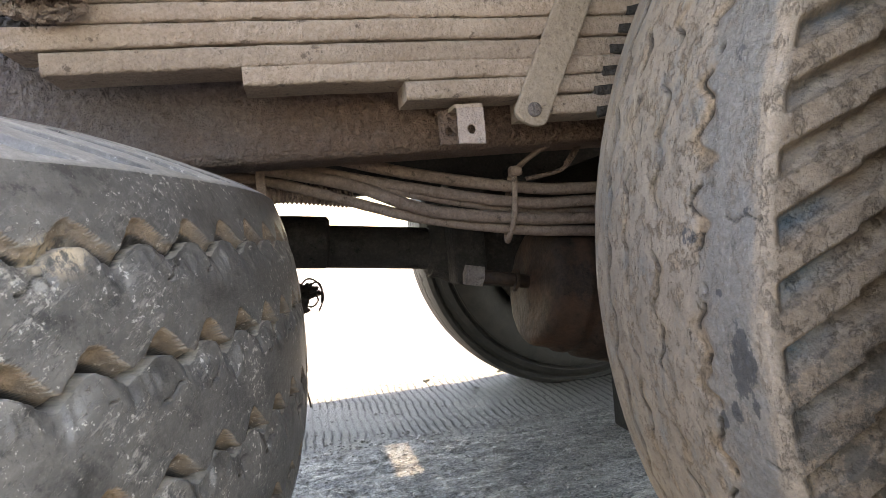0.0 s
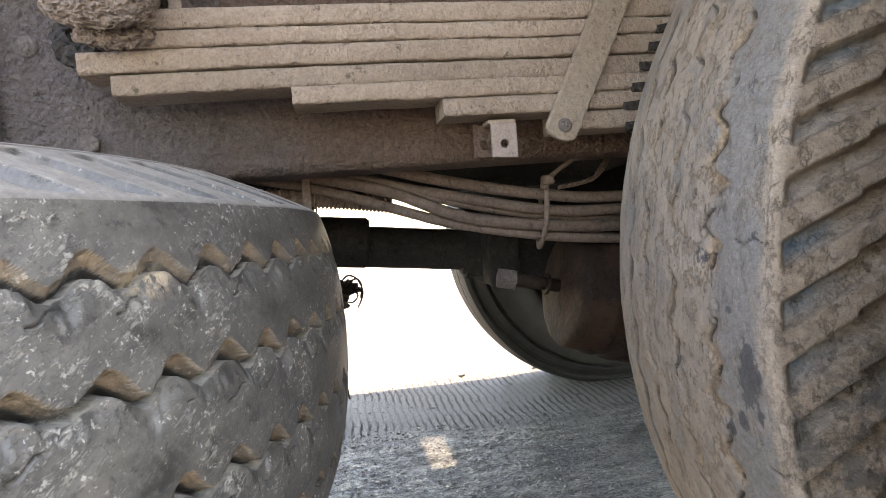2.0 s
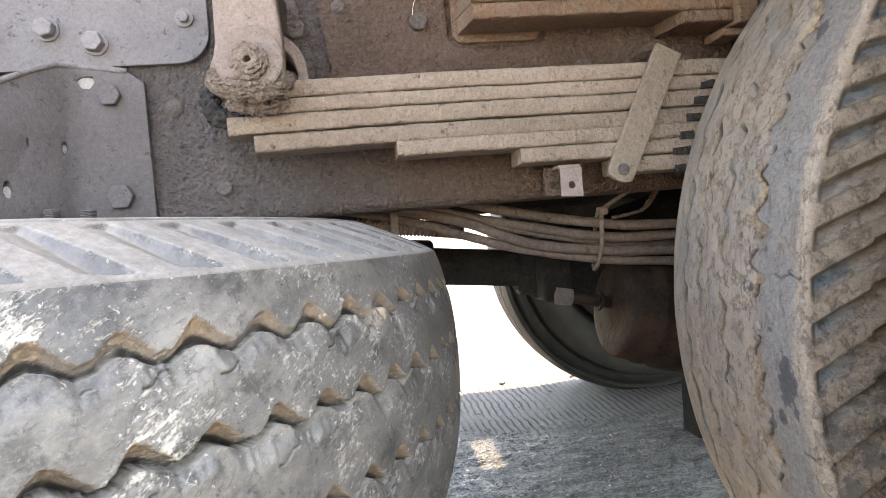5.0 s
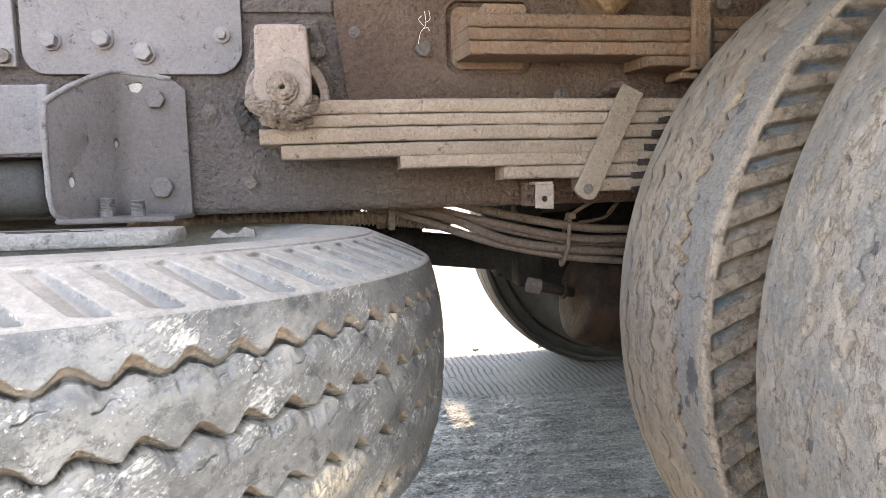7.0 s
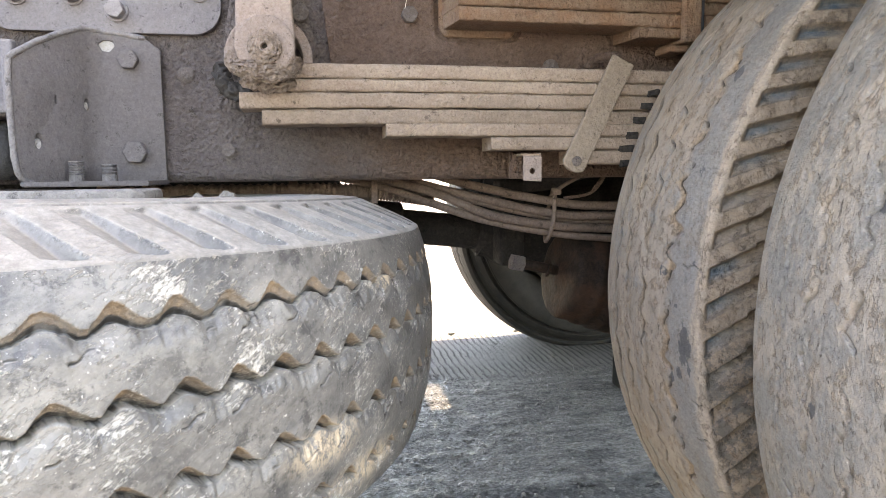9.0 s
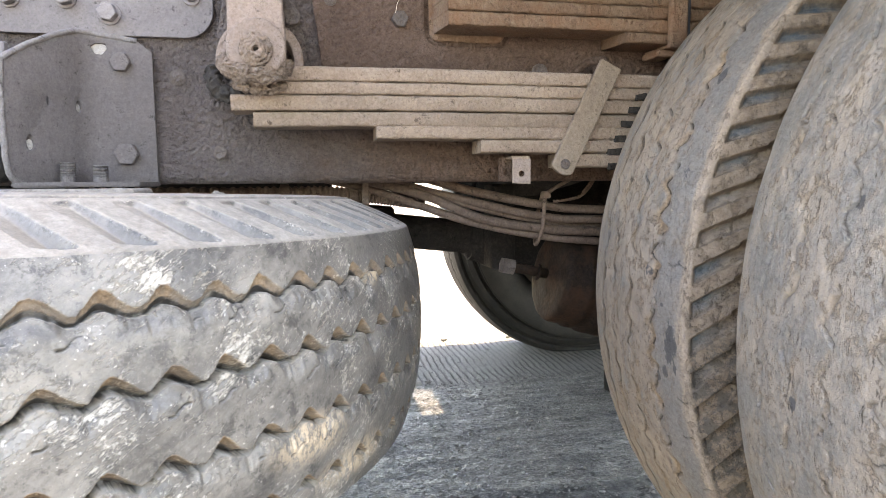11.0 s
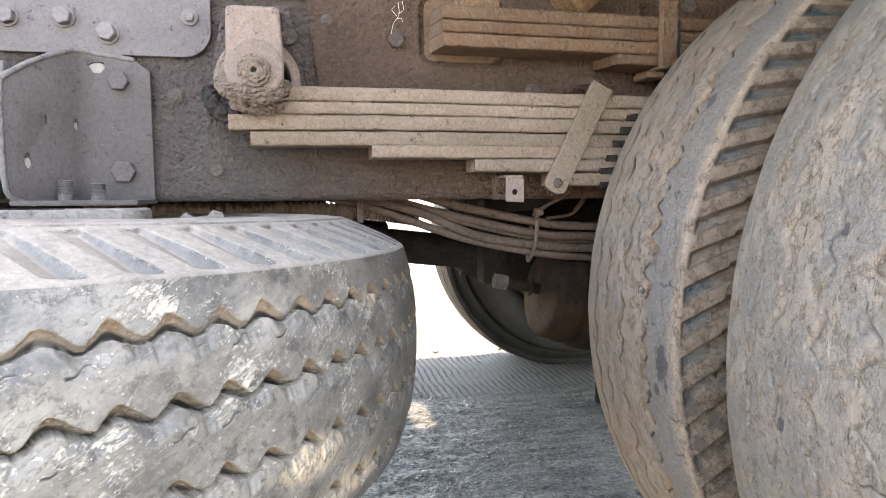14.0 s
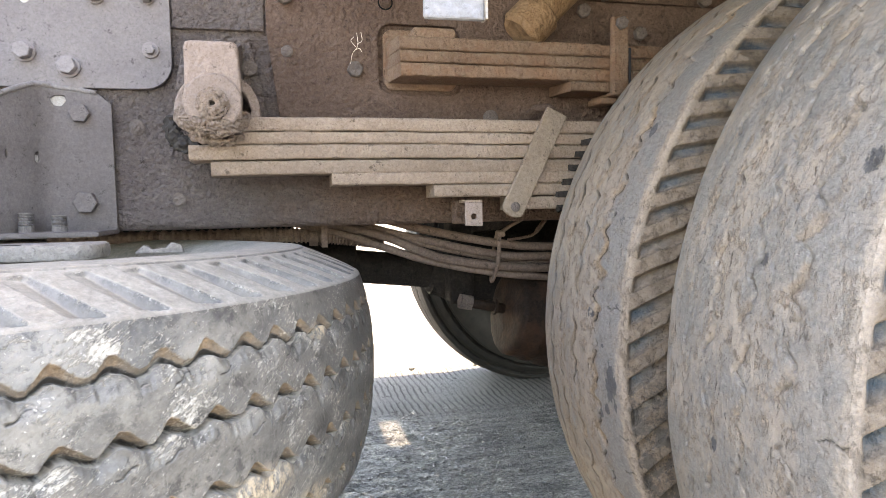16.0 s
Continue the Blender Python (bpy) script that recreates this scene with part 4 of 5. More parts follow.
        n = 26
        for i in range(n + 1):
            pts.append((x, -0.062, 0.606 + h * i / n))
            rad.append(0.0088 if i < 9 else (0.0090 if i % 2 else 0.0079))
        part("threaded_stud", tube(pts, rad, 14), M_EDGE, ob)
    return ob


bracket()
# the carrier bar on the tyre
bar = thing("tyre_carrier_bar", "pale dusty steel carrier bar resting on the spare tyre", "carrier bar")
plank = prism(rounded(-0.80, -0.448, 0.200, 0.285, (0.004, 0.022, 0.030, 0.004), 8), 0.584, 0.6005, 0.005)
moved(plank, Matrix.Rotation(radians(90), 4, "X"))
part("bar", roughen(plank, 0.0012, 45), M_CARRIER, bar, smooth="angle")
for dx, dy in ((-0.70, -0.262), (-0.60, -0.245), (-0.56, -0.268)):
    part("crack", roughen(box(dx - 0.045, dx + 0.045, dy - 0.0010, dy + 0.0010, 0.5990, 0.6016, 0.0004), 0.0012, 90), M_BLACK, bar, "dark crack in the top")
part("torn_lip", roughen(prism([(-0.425, 0.586), (-0.376, 0.586), (-0.378, 0.594), (-0.388, 0.597), (-0.394, 0.591), (-0.408, 0.590), (-0.416, 0.595)], -0.215, -0.208, 0.0008), 0.0010, 120), M_CARRIER, bar)

# ---- box, winch pinion and tank left of the bracket ----
cross = thing("cross_member", "pale grey steel cross member behind the bracket", "cross member")
part("front_face", box(-1.10, -0.640, -0.052, -0.044, 0.690, 0.776, 0.002), M_PLATE, cross)
part("weld_strip", roughen(box(-0.655, -0.640, -0.057, -0.046, 0.690, 0.776, 0.003), 0.0012, 120), M_PLATE, cross)
part("lower_lip", box(-1.10, -0.640, -0.050, 0.000, 0.686, 0.6905, 0.001), M_RAIL, cross)
winch = thing("winch_pinion", "dusty star-shaped winch pinion on a short shaft", "winch")
star = []
for i in range(9):
    for r, da in ((0.032, 0.0), (0.045, 0.22), (0.056, 0.36), (0.0575, 0.46), (0.056, 0.56), (0.045, 0.70), (0.032, 0.92)):
        a = 2 * math.pi * (i + da) / 9
        star.append((-0.768 + r * math.cos(a), 0.735 + r * math.sin(a)))
part("toothed_disc", prism(star, -0.078, -0.062, 0.003), M_PLATE, winch)
part("back_disc", prism(circle(-0.764, 0.737, 0.049, 40), -0.0615, -0.0525, 0.002), M_PLATE, winch)
part("shaft", joined(tube([(-0.768, -0.06, 0.735), (-0.79, -0.118, 0.737)], 0.027, 20), tube([(-0.788, -0.112, 0.737), (-0.81, -0.17, 0.739)], 0.018, 16)), M_STEEL, winch, smooth=True)
tank = thing("air_tank", "dark cylindrical air tank behind the cross member", "tank")
part("shell", joined(tube([(-1.3, -0.004, 0.6475), (-0.672, -0.004, 0.6475), (-0.662, -0.004, 0.6475)], [0.038, 0.038, 0.031], 28)), M_TANK, tank, smooth=True)
# left end coloured a dull teal
part("painted_end", tube([(-1.3, -0.004, 0.6475), (-0.790, -0.004, 0.6475), (-0.786, -0.004, 0.6475)], [0.0405, 0.0405, 0.038], 28), M_TEAL, tank, "dull teal end", smooth=True)
strut = thing("support_rod", "dark steel rod with a bolt end beside the tank", "rod")
part("rod", tube([(-0.752, -0.048, 0.612), (-0.752, -0.048, 0.688)], 0.004, 10), M_BLACK, strut)
part("nut", tube([(-0.752, -0.050, 0.606), (-0.752, -0.050, 0.624)], 0.0052, 12), M_STEEL, strut, smooth="angle")
part("bracket_leg", box(-0.784, -0.762, -0.050, -0.045, 0.600, 0.688, 0.001), M_BLACK, strut, "dark flat bracket leg")

# ---- spring hanger and eye ----
hanger = thing("spring_hanger", "mud-caked spring hanger with a pin and rolled eye", "spring hanger")
part("base_plate", prism([(-0.412, 0.722), (-0.282, 0.722), (-0.290, 0.800), (-0.306, 0.870), (-0.392, 0.862), (-0.404, 0.800)], -0.012, -0.0015, 0.003), M_RAIL, hanger)
arm = prism([(-0.378, 0.742), (-0.360, 0.726), (-0.330, 0.726), (-0.312, 0.742), (-0.312, 0.775), (-0.3145, 0.830), (-0.320, 0.833), (-0.372, 0.833), (-0.3765, 0.829)], -0.140, -0.112, 0.004)
part("front_arm", roughen(arm, 0.0008, 70), M_HANGER, hanger)
web = bmesh.new()
for x0, x1 in ((-0.376, -0.366), (-0.325, -0.315)):
    vs = [[web.verts.new((x, y, z)) for y, z in ((-0.118, 0.831), (-0.118, 0.795), (-0.01, 0.805), (-0.01, 0.860))] for x in (x0, x1)]
    web.faces.new(vs[0])
    web.faces.new(vs[1][::-1])
    for i in range(4):
        web.faces.new((vs[0][i], vs[0][(i + 1) % 4], vs[1][(i + 1) % 4], vs[1][i]))
bmesh.ops.recalc_face_normals(web, faces=web.faces[:])
part("side_web", web, M_RAIL, hanger)
part("arm_roof", box(-0.374, -0.317, -0.118, -0.008, 0.822, 0.831, 0.002), M_LEAF, hanger)


def ring(cx, cz, r0, r1, y0, y1, n=40):
    return prism(circle(cx, cz, r1, n), y0, y1, 0.002, [circle(cx, cz, r0, n)])


eye = ring(-0.345, 0.757, 0.041, 0.053, -0.080, -0.012)
for v in eye.verts:  # lower half squashed so that, in the camera's view, it runs into the top leaf
    if v.co.z < 0.746:
        v.co.z = 0.746 - (0.746 - v.co.z) * 0.2
part("eye", roughen(eye, 0.0008, 80), M_HANGER, hanger, "rolled spring eye", smooth=False)
part("boss", roughen(prism(circle(-0.345, 0.760, 0.034, 36), -0.146, -0.136, 0.003), 0.0010, 110), M_HANGER, hanger)
pin_bm = joined(ring(-0.345, 0.757, 0.0032, 0.0105, -0.1585, -0.146, 36), ring(-0.345, 0.757, 0.0095, 0.0150, -0.1560, -0.144, 40), ring(-0.345, 0.757, 0.0140, 0.0190, -0.1530, -0.140, 44))
bmesh.ops.subdivide_edges(pin_bm, edges=pin_bm.edges[:], cuts=1)
part("pin_head", roughen(pin_bm, 0.0016, 210), M_MUD, hanger, "rough mud-crusted pin head")
part("pin_core", prism(circle(-0.345, 0.757, 0.019, 20), -0.1500, -0.012, 0.001), M_BLACK, hanger)
crust = tube(smooth_path([(-0.385, -0.124, 0.752), (-0.380, -0.132, 0.741), (-0.362, -0.137, 0.734), (-0.335, -0.136, 0.732), (-0.316, -0.126, 0.738), (-0.309, -0.112, 0.748)], 26), [0.0055 + 0.0075 * math.sin(math.pi * min(1, (i + 8) / 142.0)) for i in range(131)], 52)
for v in crust.verts:
    p = v.co
    k = noise.fractal(p * 170, 1.0, 2.2, 5)
    crag = abs(noise.noise(Vector((p.x * 170, p.y * 220, p.z * 420)))) - 0.2
    v.co += Vector((noise.noise(p * 160 + Vector((9, 0, 0))), noise.noise(p * 160), 1.1 * noise.noise(p * 130 + Vector((0, 7, 0))))) * 0.0022 + Vector((0, -1, -0.4)) * (k * 0.0018 + crag * 0.0055)
part("caked_mud", crust, M_MUD, hanger, "thick crust of dried mud")
crust = tube(smooth_path([(-0.404, -0.030, 0.752), (-0.405, -0.048, 0.735), (-0.392, -0.066, 0.717), (-0.368, -0.074, 0.712)], 20), 0.0095, 34)
for v in crust.verts:
    v.co += noise.noise_vector(v.co * 150) * 0.005
low = tube(smooth_path([(-0.378, -0.104, 0.725), (-0.358, -0.112, 0.720), (-0.332, -0.110, 0.719), (-0.314, -0.098, 0.724)], 22), [0.004 + 0.005 * math.sin(math.pi * i / 66.0) for i in range(67)], 40)
for v in low.verts:
    v.co += noise.noise_vector(v.co * 140) * 0.004 + noise.noise_vector(v.co * 320) * 0.002
part("caked_mud", low, M_MUD, hanger, "lower crust of dried mud")
part("dark_crust", crust, M_BLACK, hanger, "dark greasy crust")
add_bolt(hanger, -0.306, 0.826, -0.012, "hex", 1.1)

# ---- parts of the leaf spring ----
strap = bmesh.new()
ax, az_, bx, bz = 0.0545, 0.622, 0.1245, 0.764
d = Vector((bx - ax, 0, bz - az_)).normalized()
nrm2 = Vector((d.z, 0, -d.x))
outline = []
w = 0.0165
for i in range(9):
    a = math.pi * i / 8
    p = Vector((ax, 0, az_)) + nrm2 * (w * math.cos(a)) * -1 + d * (-0.55 * w * math.sin(a))
    outline.append((p.x, p.z))
for sgn in (1, -1):
    p = Vector((bx, 0, bz)) + nrm2 * w * sgn
    outline.append((p.x, p.z))
part("rebound_clip", roughen(prism(outline, -0.086, -0.0775, 0.002), 0.0006, 110), M_CLIP, spring, "slanting steel clip strap")
part("clip_bridge", roughen(tube(smooth_path([(0.121, -0.080, 0.764), (0.118, -0.064, 0.772), (0.105, -0.045, 0.772), (0.098, -0.030, 0.764), (0.092, -0.020, 0.757)], 5), 0.006, 8), 0.0012, 120), M_RAIL_B, spring)
ob = add_bolt(spring, 0.0575, 0.6270, -0.086, "dome", 0.62)
for x0, x1, z in ((0.165, 0.184, 0.7215), (0.156, 0.174, 0.7030), (0.144, 0.163, 0.6835), (0.134, 0.154, 0.6630), (0.125, 0.146, 0.6445), (0.126, 0.140, 0.6240)):
    part("rubber_pad", roughen(box(x0, x1, -0.0768, -0.070, z - 0.0052, z + 0.0046, 0.002), 0.0024, 190, z * 40), M_BLACK, spring, "black rubber pad")
tab = thing("pierced_tab", "small pale steel tab with a round hole", "tab")
part("front_tab", prism([(-0.0135, 0.6015), (0.0125, 0.600), (0.0125, 0.6345), (-0.0135, 0.6350)], -0.072, -0.067, 0.001, [circle(-0.0005, 0.6145, 0.0042, 14)]), M_HANGER, tab)
part("back_tab", prism([(-0.026, 0.604), (-0.004, 0.604), (-0.004, 0.638), (-0.026, 0.638)], -0.046, -0.041, 0.001, [circle(-0.016, 0.617, 0.004, 12)]), M_RAIL_B, tab)
part("tab_bridge", box(-0.016, 0.012, -0.071, -0.041, 0.6345, 0.6385, 0.001), M_LEAF, tab)

# ---- helper spring above ----
helper = thing("helper_spring", "rusty helper leaf spring above the main spring", "leaf spring")


def helper_leaf(x0, z_top, thick, x1=1.3):
    bm = leaf_bm(x0, x1, z_top, thick, -0.072, -0.012, lambda x: 0.0)
    return bm


for x0, zt, th in ((-0.104, 0.8665, 0.0185), (-0.103, 0.8475, 0.0170), (-0.102, 0.8300, 0.0185), (0.152, 0.8110, 0.0150)):
    bm = helper_leaf(x0, zt, th)
    for v in bm.verts:  # the end is cut back at a slant
        if v.co.x < x0 + 0.02:
            v.co.x -= (v.co.y + 0.072) * 0.16
    part("leaf", bm, M_RUSTY, helper, smooth="angle")
part("pad", roughen(box(-0.082, -0.020, -0.062, -0.014, 0.8668, 0.882, 0.005), 0.0012, 80), M_RUSTY, helper)
part("clip", joined(roughen(box(0.2135, 0.2400, -0.084, -0.073, 0.790, 0.905, 0.003), 0.0007, 90), box(0.2135, 0.2400, -0.084, -0.010, 0.790, 0.7955, 0.002)), M_RUSTY, helper, "rusty clip with worn blue paint")
part("clip_side", box(0.2405, 0.2445, -0.082, -0.03, 0.797, 0.86, 0.001), Nodes("worn_blue").done((0.020, 0.022, 0.028), 0.7), helper, "dark blue painted clip side")
add_bolt(helper, 0.2265, 0.894, -0.084, "hex", 0.85)
part("clip_foot", box(0.203, 0.232, -0.066, -0.02, 0.780, 0.7895, 0.003), M_RUSTY, helper)
pipe = thing("yellow_pipe", "dusty yellow-brown pipe slanting up from the rail", "pipe")
part("tube", roughen(tube([(0.092, -0.034, 0.892), (0.105, -0.034, 0.906), (0.20, -0.036, 0.998), (0.26, -0.036, 1.056)], 0.0290, 28), 0.0007, 60), M_TUBE, pipe, smooth=True)
part("collar", roughen(tube([(0.084, -0.034, 0.884), (0.090, -0.034, 0.890), (0.118, -0.034, 0.917), (0.121, -0.034, 0.920)], [0.028, 0.0345, 0.0345, 0.031], 28), 0.0006, 80), M_TUBE, pipe)
part("flange", prism(rounded(0.10, 0.215, 0.86, 0.945, 0.02), -0.020, -0.0095, 0.002), M_RAIL_B, pipe)
add_bolt(pipe, 0.196, 0.928, -0.020, "hex", 1.0)
hang = thing("hanging_strap", "worn pale blue-grey strap end hanging from the truck bed", "strap")
part("strap", roughen(box(-0.2235, -0.2020, -0.762, -0.759, 0.6945, 1.124, 0.001), 0.0005, 90), M_WHITE, hang)
part("strap_edge", box(-0.2025, -0.2015, -0.7630, -0.758, 0.6948, 1.124, 0.0002), M_STEEL, hang)
part("bed_hook", box(-0.230, -0.195, -0.775, -0.742, 1.118, 1.132, 0.002), M_BLACK, hang)

# ---- hoses under the rail ----
hoses = [
    (0.0072, [(-0.20, 0.115, 0.640), (-0.107, 0.105, 0.611), (-0.032, 0.100, 0.590), (0.078, 0.095, 0.567), (0.177, 0.090, 0.556), (0.42, 0.09, 0.555)]),
    (0.0068, [(-0.25, 0.110, 0.640), (-0.145, 0.105, 0.602), (-0.032, 0.095, 0.572), (0.087, 0.085, 0.546), (0.175, 0.085, 0.540), (0.42, 0.09, 0.54)]),
    (0.0075, [(-0.30, 0.105, 0.630), (-0.198, 0.100, 0.607), (-0.103, 0.095, 0.581), (-0.018, 0.088, 0.545), (0.082, 0.082, 0.527), (0.175, 0.085, 0.519), (0.42, 0.09, 0.505)]),
    (0.0065, [(-0.30, 0.125, 0.618), (-0.195, 0.118, 0.594), (-0.104, 0.110, 0.563), (-0.030, 0.100, 0.538), (0.082, 0.092, 0.514), (0.175, 0.09, 0.503), (0.42, 0.10, 0.48)]),
    (0.0050, [(-0.26, 0.095, 0.632), (-0.170, 0.098, 0.600), (-0.07, 0.098, 0.575), (0.02, 0.098, 0.552), (0.10, 0.10, 0.536), (0.175, 0.10, 0.529), (0.40, 0.11, 0.52)]),
]
for r, ctrl in hoses:
    h = thing("air_hose", "dusty brown air hose strung under the chassis rail", "hose", "hoses under the rail")
    part("hose", roughen(tube(smooth_path(ctrl, 10), r, 12), 0.0004, 110, r * 900), M_HOSE, h, smooth=True)
conduit = thing("ribbed_conduit", "dark ribbed plastic conduit under the chassis rail", "conduit")
path = smooth_path([(-0.62, 0.16, 0.588), (-0.40, 0.15, 0.586), (-0.25, 0.15, 0.586), (-0.17, 0.15, 0.580), (-0.10, 0.16, 0.570)], 55)
part("conduit", tube(path, [0.0135 if i % 4 < 2 else 0.0110 for i in range(len(path))], 16), M_HOSE, conduit, smooth=False)
for x, zz in ((-0.335, 0.586), (-0.225, 0.583)):
    part("clamp", tube([(x, 0.15, zz), (x + 0.014, 0.15, zz)], 0.0165, 16), M_HOSE, conduit)
sling = thing("hose_strap", "brown strap holding the conduit up under the rail", "strap")
part("loop", joined(box(-0.2085, -0.1985, 0.086, 0.089, 0.570, 0.616, 0.001), box(-0.2085, -0.1985, 0.086, 0.172, 0.5675, 0.5705, 0.001), box(-0.2085, -0.1985, 0.169, 0.172, 0.570, 0.606, 0.001)), M_HOSE, sling)
tie = thing("cable_tie", "brown strap tied round the hoses", "strap")
part("loop", joined(tube(smooth_path([(0.088, 0.076, 0.582), (0.0855, 0.072, 0.560), (0.082, 0.070, 0.530), (0.0765, 0.076, 0.507), (0.080, 0.100, 0.502), (0.088, 0.112, 0.545), (0.090, 0.095, 0.580)], 6), 0.0035, 8)), M_HOSE, tie, smooth=True)
part("tail", tube([(0.088, 0.076, 0.582), (0.100, 0.060, 0.594), (0.128, 0.030, 0.6150)], [0.0035, 0.0032, 0.0034], 8), M_HOSE, tie, smooth=True)
part("knot", roughen(box(0.081, 0.096, 0.067, 0.081, 0.576, 0.588, 0.003), 0.001, 200), M_HOSE, tie)

hook = thing("bent_pipe", "thin dusty pipe bent up behind the hoses", "pipe")
part("pipe", roughen(tube(smooth_path([(0.098, 0.064, 0.571), (0.120, 0.060, 0.574), (0.142, 0.060, 0.579), (0.154, 0.060, 0.591), (0.165, 0.060, 0.606), (0.172, 0.060, 0.625)], 6), 0.0026, 10), 0.0005, 150), M_RAIL_B, hook, smooth=True)
part("sleeve", tube(smooth_path([(0.148, 0.060, 0.584), (0.158, 0.060, 0.596), (0.166, 0.060, 0.608)], 8), [0.0042 if k % 2 else 0.0033 for k in range(17)], 10), M_RAIL_B, hook)

# ---- brake chamber ----
chamber = thing("brake_chamber", "rusty brown brake chamber with a long release bolt", "brake chamber")
body = ring_profile([(0.001, -0.003), (0.022, -0.0025), (0.028, 0.0005), (0.050, 0.0008), (0.068, 0.0020), (0.0745, 0.0040), (0.0785, 0.0080), (0.0800, 0.0130), (0.0810, 0.022), (0.0825, 0.038), (0.0862, 0.042), (0.0868, 0.050), (0.0845, 0.055), (0.0860, 0.066), (0.0915, 0.070), (0.0935, 0.080), (0.0920, 0.086), (0.0950, 0.094), (0.0985, 0.130), (0.0975, 0.165), (0.082, 0.185), (0.001, 0.188)], 72)
CH = pose(0.121, 0.150, 0.437, 0, 0, 3) @ pose(0, 0, 0, 0, 100, 0)
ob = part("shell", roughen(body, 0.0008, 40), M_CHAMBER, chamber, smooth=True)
ob.matrix_local = CH
rb = thing("release_bolt", "rusty release bolt standing out of the brake chamber", "bolt")
rb.parent = chamber
del rb["category"]
part("stud", tube([(0.040, 0.150, 0.4585), (0.122, 0.150, 0.4405)], 0.0092, 14), M_CHAMBER, rb, smooth=True)
part("nut", tube([(0.036, 0.150, 0.4592), (0.058, 0.150, 0.4545)], 0.0145, 6), M_BOLT, rb)
part("washer", tube([(0.100, 0.150, 0.4455), (0.104, 0.150, 0.4446)], 0.0150, 18), M_CHAMBER, rb)

# ---- drive shaft, housing, rag, block ----
shaft = thing("drive_shaft", "greasy black drive shaft running along under the truck", "drive shaft")
part("tube", tube([(-0.13, 0.42, 0.5065), (0.30, 0.42, 0.457)], 0.0350, 28), M_BLACK, shaft, smooth=True)
part("sleeve", roughen(tube([(-0.75, 0.42, 0.578), (-0.126, 0.42, 0.5125), (-0.121, 0.42, 0.512)], [0.0425, 0.0425, 0.038], 28), 0.0010, 60), M_BLACK, shaft, smooth="angle")
part("flange", tube([(0.045, 0.42, 0.4865), (0.060, 0.42, 0.4848)], 0.050, 24), M_BLACK, shaft)
# plain dark block added to keep the sky out of the gap under the rail
gear = thing("gearbox", "dark block added to close the bright gap under the truck", "gearbox")
part("case", roughen(box(-1.5, -0.245, 0.36, 0.62, 0.47, 0.70, 0.02, 3), 0.002, 25), M_BLACK, gear)
house = thing("axle_housing", "greasy black axle housing behind the hoses", "axle housing")
part("nose", roughen(tube([(0.04, 0.42, 0.500), (0.09, 0.42, 0.495), (0.20, 0.42, 0.490), (0.40, 0.43, 0.480), (0.55, 0.44, 0.475), (0.70, 0.45, 0.475)], [0.055, 0.075, 0.085, 0.15, 0.20, 0.16], 30), 0.003, 30), M_BLACK, house, smooth=True)
part("bracket_arm", box(0.06, 0.11, 0.30, 0.36, 0.43, 0.60, 0.006), M_BLACK, house)
rag = thing("rag_bundle", "dark tattered rag tied under the far chassis rail", "rag")
rnd = random.Random(9)
for cx, cz, sx, sz, seed in ((-0.205, 0.385, 0.052, 0.038, 3), (-0.232, 0.340, 0.030, 0.046, 7), (-0.160, 0.398, 0.034, 0.020, 5)):
    cloth = bmesh.new()
    bmesh.ops.create_icosphere(cloth, subdivisions=5, radius=1.0)
    for v in cloth.verts:
        p = v.co.copy()
        k = 0.90 + 0.55 * noise.fractal(p * 1.9 + Vector((seed, 0, 0)), 0.8, 2.2, 6)
        v.co = Vector((cx + sx * p.x * k, 0.82 + 0.03 * p.y * k, cz + sz * p.z * k))
    part("cloth", cloth, M_BLACK, rag)
for ctrl in ([(-0.155, 0.82, 0.405), (-0.130, 0.82, 0.420), (-0.118, 0.82, 0.405), (-0.122, 0.82, 0.372)], [(-0.175, 0.82, 0.40), (-0.150, 0.82, 0.428), (-0.126, 0.82, 0.418), (-0.116, 0.82, 0.385), (-0.130, 0.82, 0.352)],
             [(-0.165, 0.82, 0.39), (-0.140, 0.82, 0.395), (-0.128, 0.82, 0.380), (-0.142, 0.82, 0.366), (-0.160, 0.82, 0.372)], [(-0.215, 0.82, 0.35), (-0.212, 0.82, 0.29), (-0.216, 0.82, 0.25), (-0.210, 0.82, 0.205)],
             [(-0.206, 0.82, 0.34), (-0.204, 0.82, 0.27), (-0.214, 0.82, 0.235), (-0.222, 0.82, 0.215)], [(-0.180, 0.82, 0.36), (-0.178, 0.82, 0.27), (-0.174, 0.82, 0.20), (-0.167, 0.82, 0.142)],
             [(-0.240, 0.82, 0.40), (-0.262, 0.82, 0.43), (-0.266, 0.82, 0.46)], [(-0.19, 0.82, 0.41), (-0.20, 0.82, 0.45), (-0.205, 0.815, 0.53), (-0.205, 0.81, 0.602)]):
    part("thread", tube(smooth_path(ctrl, 6), 0.0022, 6), M_BLACK, rag)
rag.location.x = -0.010
block = thing("road_block", "dark block standing on the road under the axle", "block")
part("block", roughen(box(0.535, 0.62, 0.71, 0.79, 0.0, 0.20, 0.006), 0.001, 50), M_DARK, block)

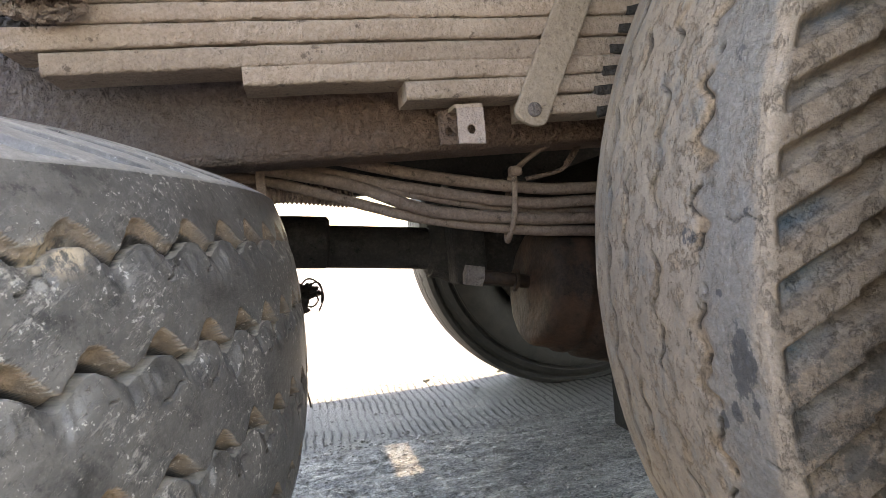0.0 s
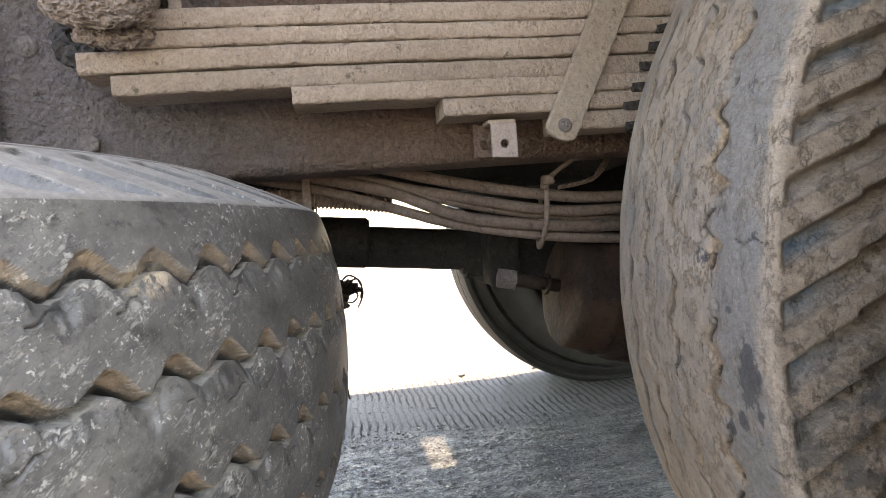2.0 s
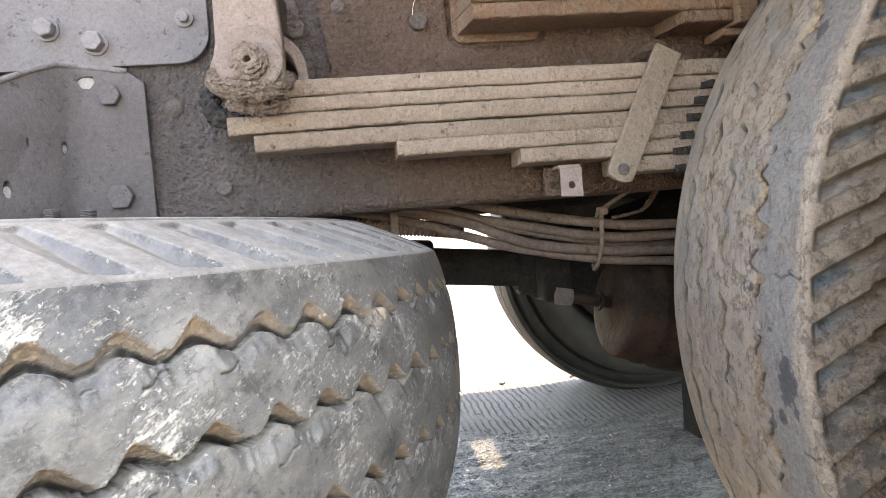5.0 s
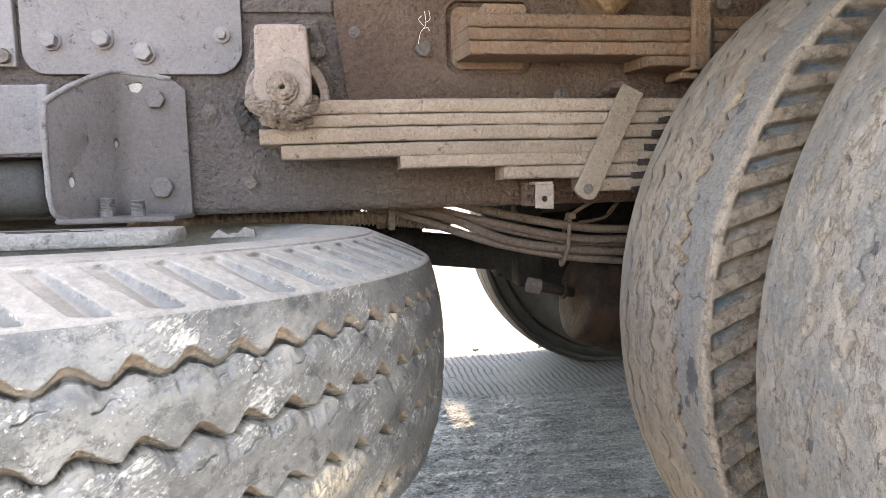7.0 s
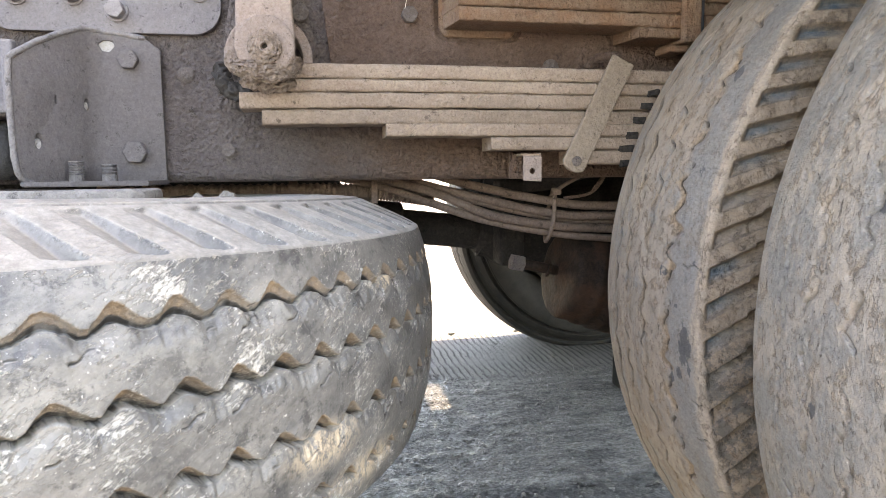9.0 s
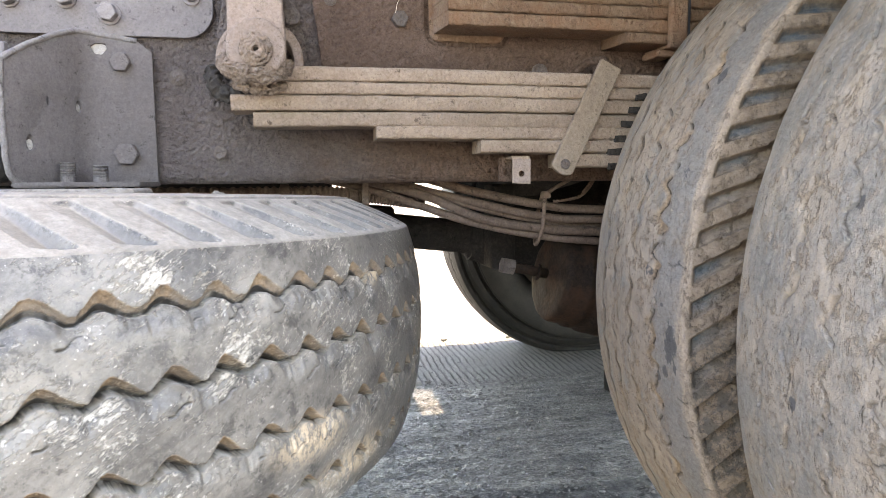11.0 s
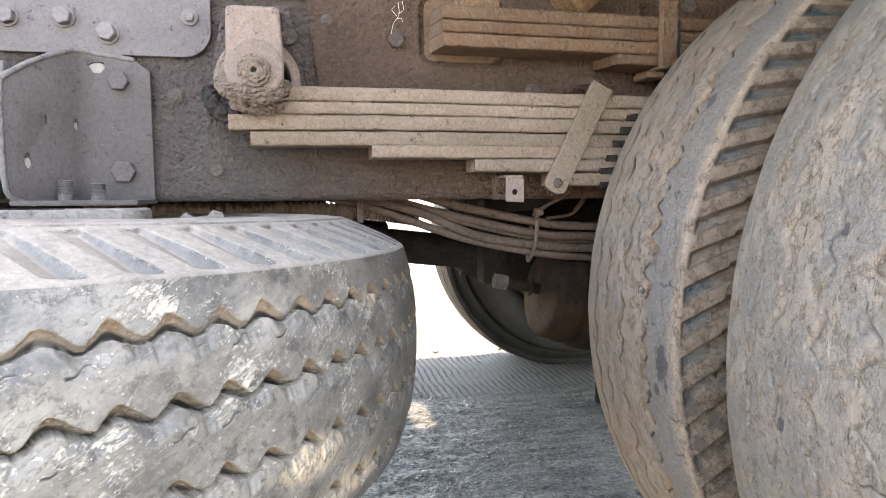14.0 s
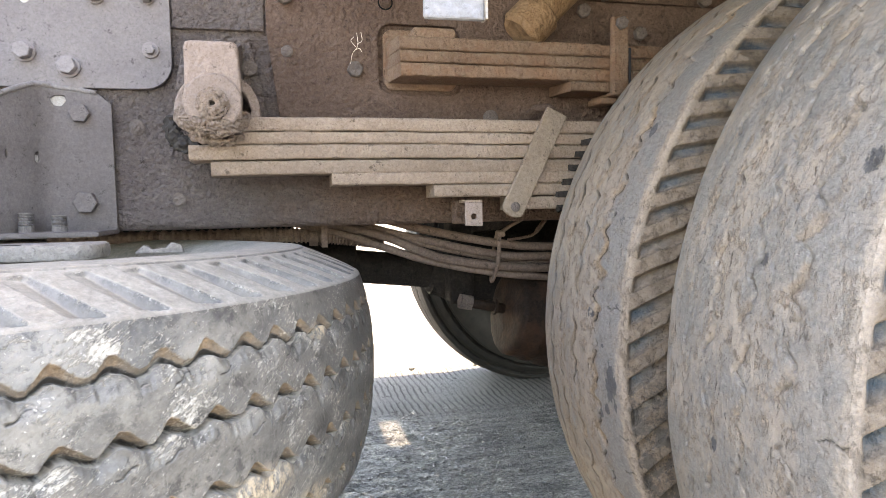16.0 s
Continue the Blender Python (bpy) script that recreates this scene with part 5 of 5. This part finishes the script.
# ---- road ----
def road():
    """One sheet to the horizon; under the truck it is fine enough for the tined grooves of the concrete."""
    xs = np.concatenate((np.array([-400, -60, -12, -4, -1.5]), np.arange(-0.6, 1.6, 0.004), np.array([1.9, 4, 12, 60, 400])))
    ys = np.concatenate((np.array([-400, -60, -12, -4, -1.6, -0.9]), np.arange(-0.4, 0.10, 0.03), np.arange(0.10, 1.0, 0.007), np.arange(1.0, 1.75, 0.012), np.array([1.9, 2.4, 3.5, 6, 15, 60, 400])))
    X, Y = np.meshgrid(xs, ys, indexing="ij")
    Z = np.zeros_like(X)
    inside = (X > -0.59) & (X < 1.58) & (Y > 0.80) & (Y < 1.7)
    u = X
    wob = 0.0025 * np.sin(Y * 23 + X * 7) + 0.0015 * np.sin(Y * 61 + X * 29)
    g = np.abs(((u + wob) / 0.021 + 0.15 * np.sin(np.floor((u + wob) / 0.021) * 12.9)) % 1.0 - 0.5) * 0.021
    fade = np.clip((Y - 0.86) / 0.12, 0, 1)
    # grooves fade towards y 1.56, where glaring sun would wash them out
    tined = np.clip(1.2 - g / 0.0034, 0, 1) * fade * inside * np.clip((1.56 - Y) / 0.12, 0, 1) * (0.35 + 0.65 * np.clip(0.5 + 2.2 * np.sin(X * 5.1 + 1.3 * np.sin(Y * 9)) * np.sin(Y * 13 + 2.0 * np.sin(X * 7)), 0, 1))
    Z -= tined * 0.0045
    # rough broken surface under the truck
    rng = np.random.RandomState(12)

    def bumps(step):
        """Smooth random heights with cells of that size."""
        gx, gy = (X.clip(-0.6, 1.6) + 0.7) / step, (Y.clip(-0.4, 1.75) + 0.5) / (step * 0.8)
        table = rng.rand(int(2.4 / step) + 3, int(2.4 / step / 0.8) + 3)
        ix, iy = gx.astype(int), gy.astype(int)
        fx, fy = gx - ix, gy - iy
        fx, fy = fx * fx * (3 - 2 * fx), fy * fy * (3 - 2 * fy)
        a = table[ix, iy] * (1 - fx) + table[ix + 1, iy] * fx
        c = table[ix, iy + 1] * (1 - fx) + table[ix + 1, iy + 1] * fx
        return a * (1 - fy) + c * fy - 0.5

    broken = np.clip((0.98 + 0.25 * bumps(0.12) - Y) / 0.12, 0, 1) * ((X > -0.59) & (X < 1.58) & (Y > 0.05))
    Z += (bumps(0.012) * 0.0045 + bumps(0.03) * 0.004 + np.maximum(bumps(0.007), 0.1) * 0.0065) * broken
    n_x, n_y = X.shape
    me = bpy.data.meshes.new("road")
    co = np.stack((X, Y, Z), 2).reshape(-1, 3)
    i = (np.arange(n_x - 1)[:, None] * n_y + np.arange(n_y - 1)[None, :])
    quads = np.stack((i, i + n_y, i + n_y + 1, i + 1), 2).reshape(-1, 4)
    me.from_pydata(co.tolist(), [], quads.tolist())
    me.attributes.new("groove", "FLOAT", "POINT").data.foreach_set("value", tined.reshape(-1).astype(np.float32))
    me.materials.append(M_ROAD)
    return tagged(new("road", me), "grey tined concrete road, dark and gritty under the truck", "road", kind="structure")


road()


def grit():
    """Loose stones on the road under the truck."""
    rng = np.random.RandomState(4)
    base = bmesh.new()
    bmesh.ops.create_icosphere(base, subdivisions=1, radius=1.0)
    bv = np.array([v.co[:] for v in base.verts])
    bf = np.array([[v.index for v in f.verts] for f in base.faces])
    base.free()
    n = 14000
    vs, fs = [], []
    for k in range(n):
        x, y = rng.uniform(-0.55, 1.3), 0.1 + 1.55 * rng.rand() ** 0.8
        if y > 0.95 and rng.rand() > 0.12:
            y = rng.uniform(0.1, 0.98)
        s = 0.0010 + 0.0038 * rng.rand() ** 3
        sc = s * rng.uniform(0.6, 1.3, 3) * np.array((1.2, 1.0, 0.6))
        a = rng.rand() * 6.3
        p = bv * (1 + 0.25 * rng.uniform(-1, 1, (len(bv), 1))) * sc
        q = np.stack((p[:, 0] * math.cos(a) - p[:, 1] * math.sin(a) + x, p[:, 0] * math.sin(a) + p[:, 1] * math.cos(a) + y, p[:, 2] + sc[2] * 0.4 + 0.0006), 1)
        vs.append(q)
        fs.append(bf + k * len(bv))
    me = bpy.data.meshes.new("grit")
    me.from_pydata(np.concatenate(vs).tolist(), [], np.concatenate(fs).tolist())
    me.materials.append(M_STONE)
    return tagged(new("grit", me), "loose dark grit strewn over the road", "grit", kind="stuff")


grit()

for x, y, r in ((0.202, 1.477, 0.0085), (0.455, 1.470, 0.0075), (0.478, 1.475, 0.006), (0.52, 1.46, 0.007), (0.02, 0.60, 0.005), (0.33, 1.30, 0.0045)):
    b = bmesh.new()
    bmesh.ops.create_icosphere(b, subdivisions=3, radius=r)
    moved(b, Matrix.Diagonal((1.5, 1.0, 0.7, 1)))
    roughen(b, r * 0.5, 0.9 / r, x * 20)
    ob = tagged(link_mesh("pebble", b, M_STONE), "small dark pebble lying on the concrete road", "pebble", "pebbles on the road")
    ob.location = (x, y, r * 0.6)
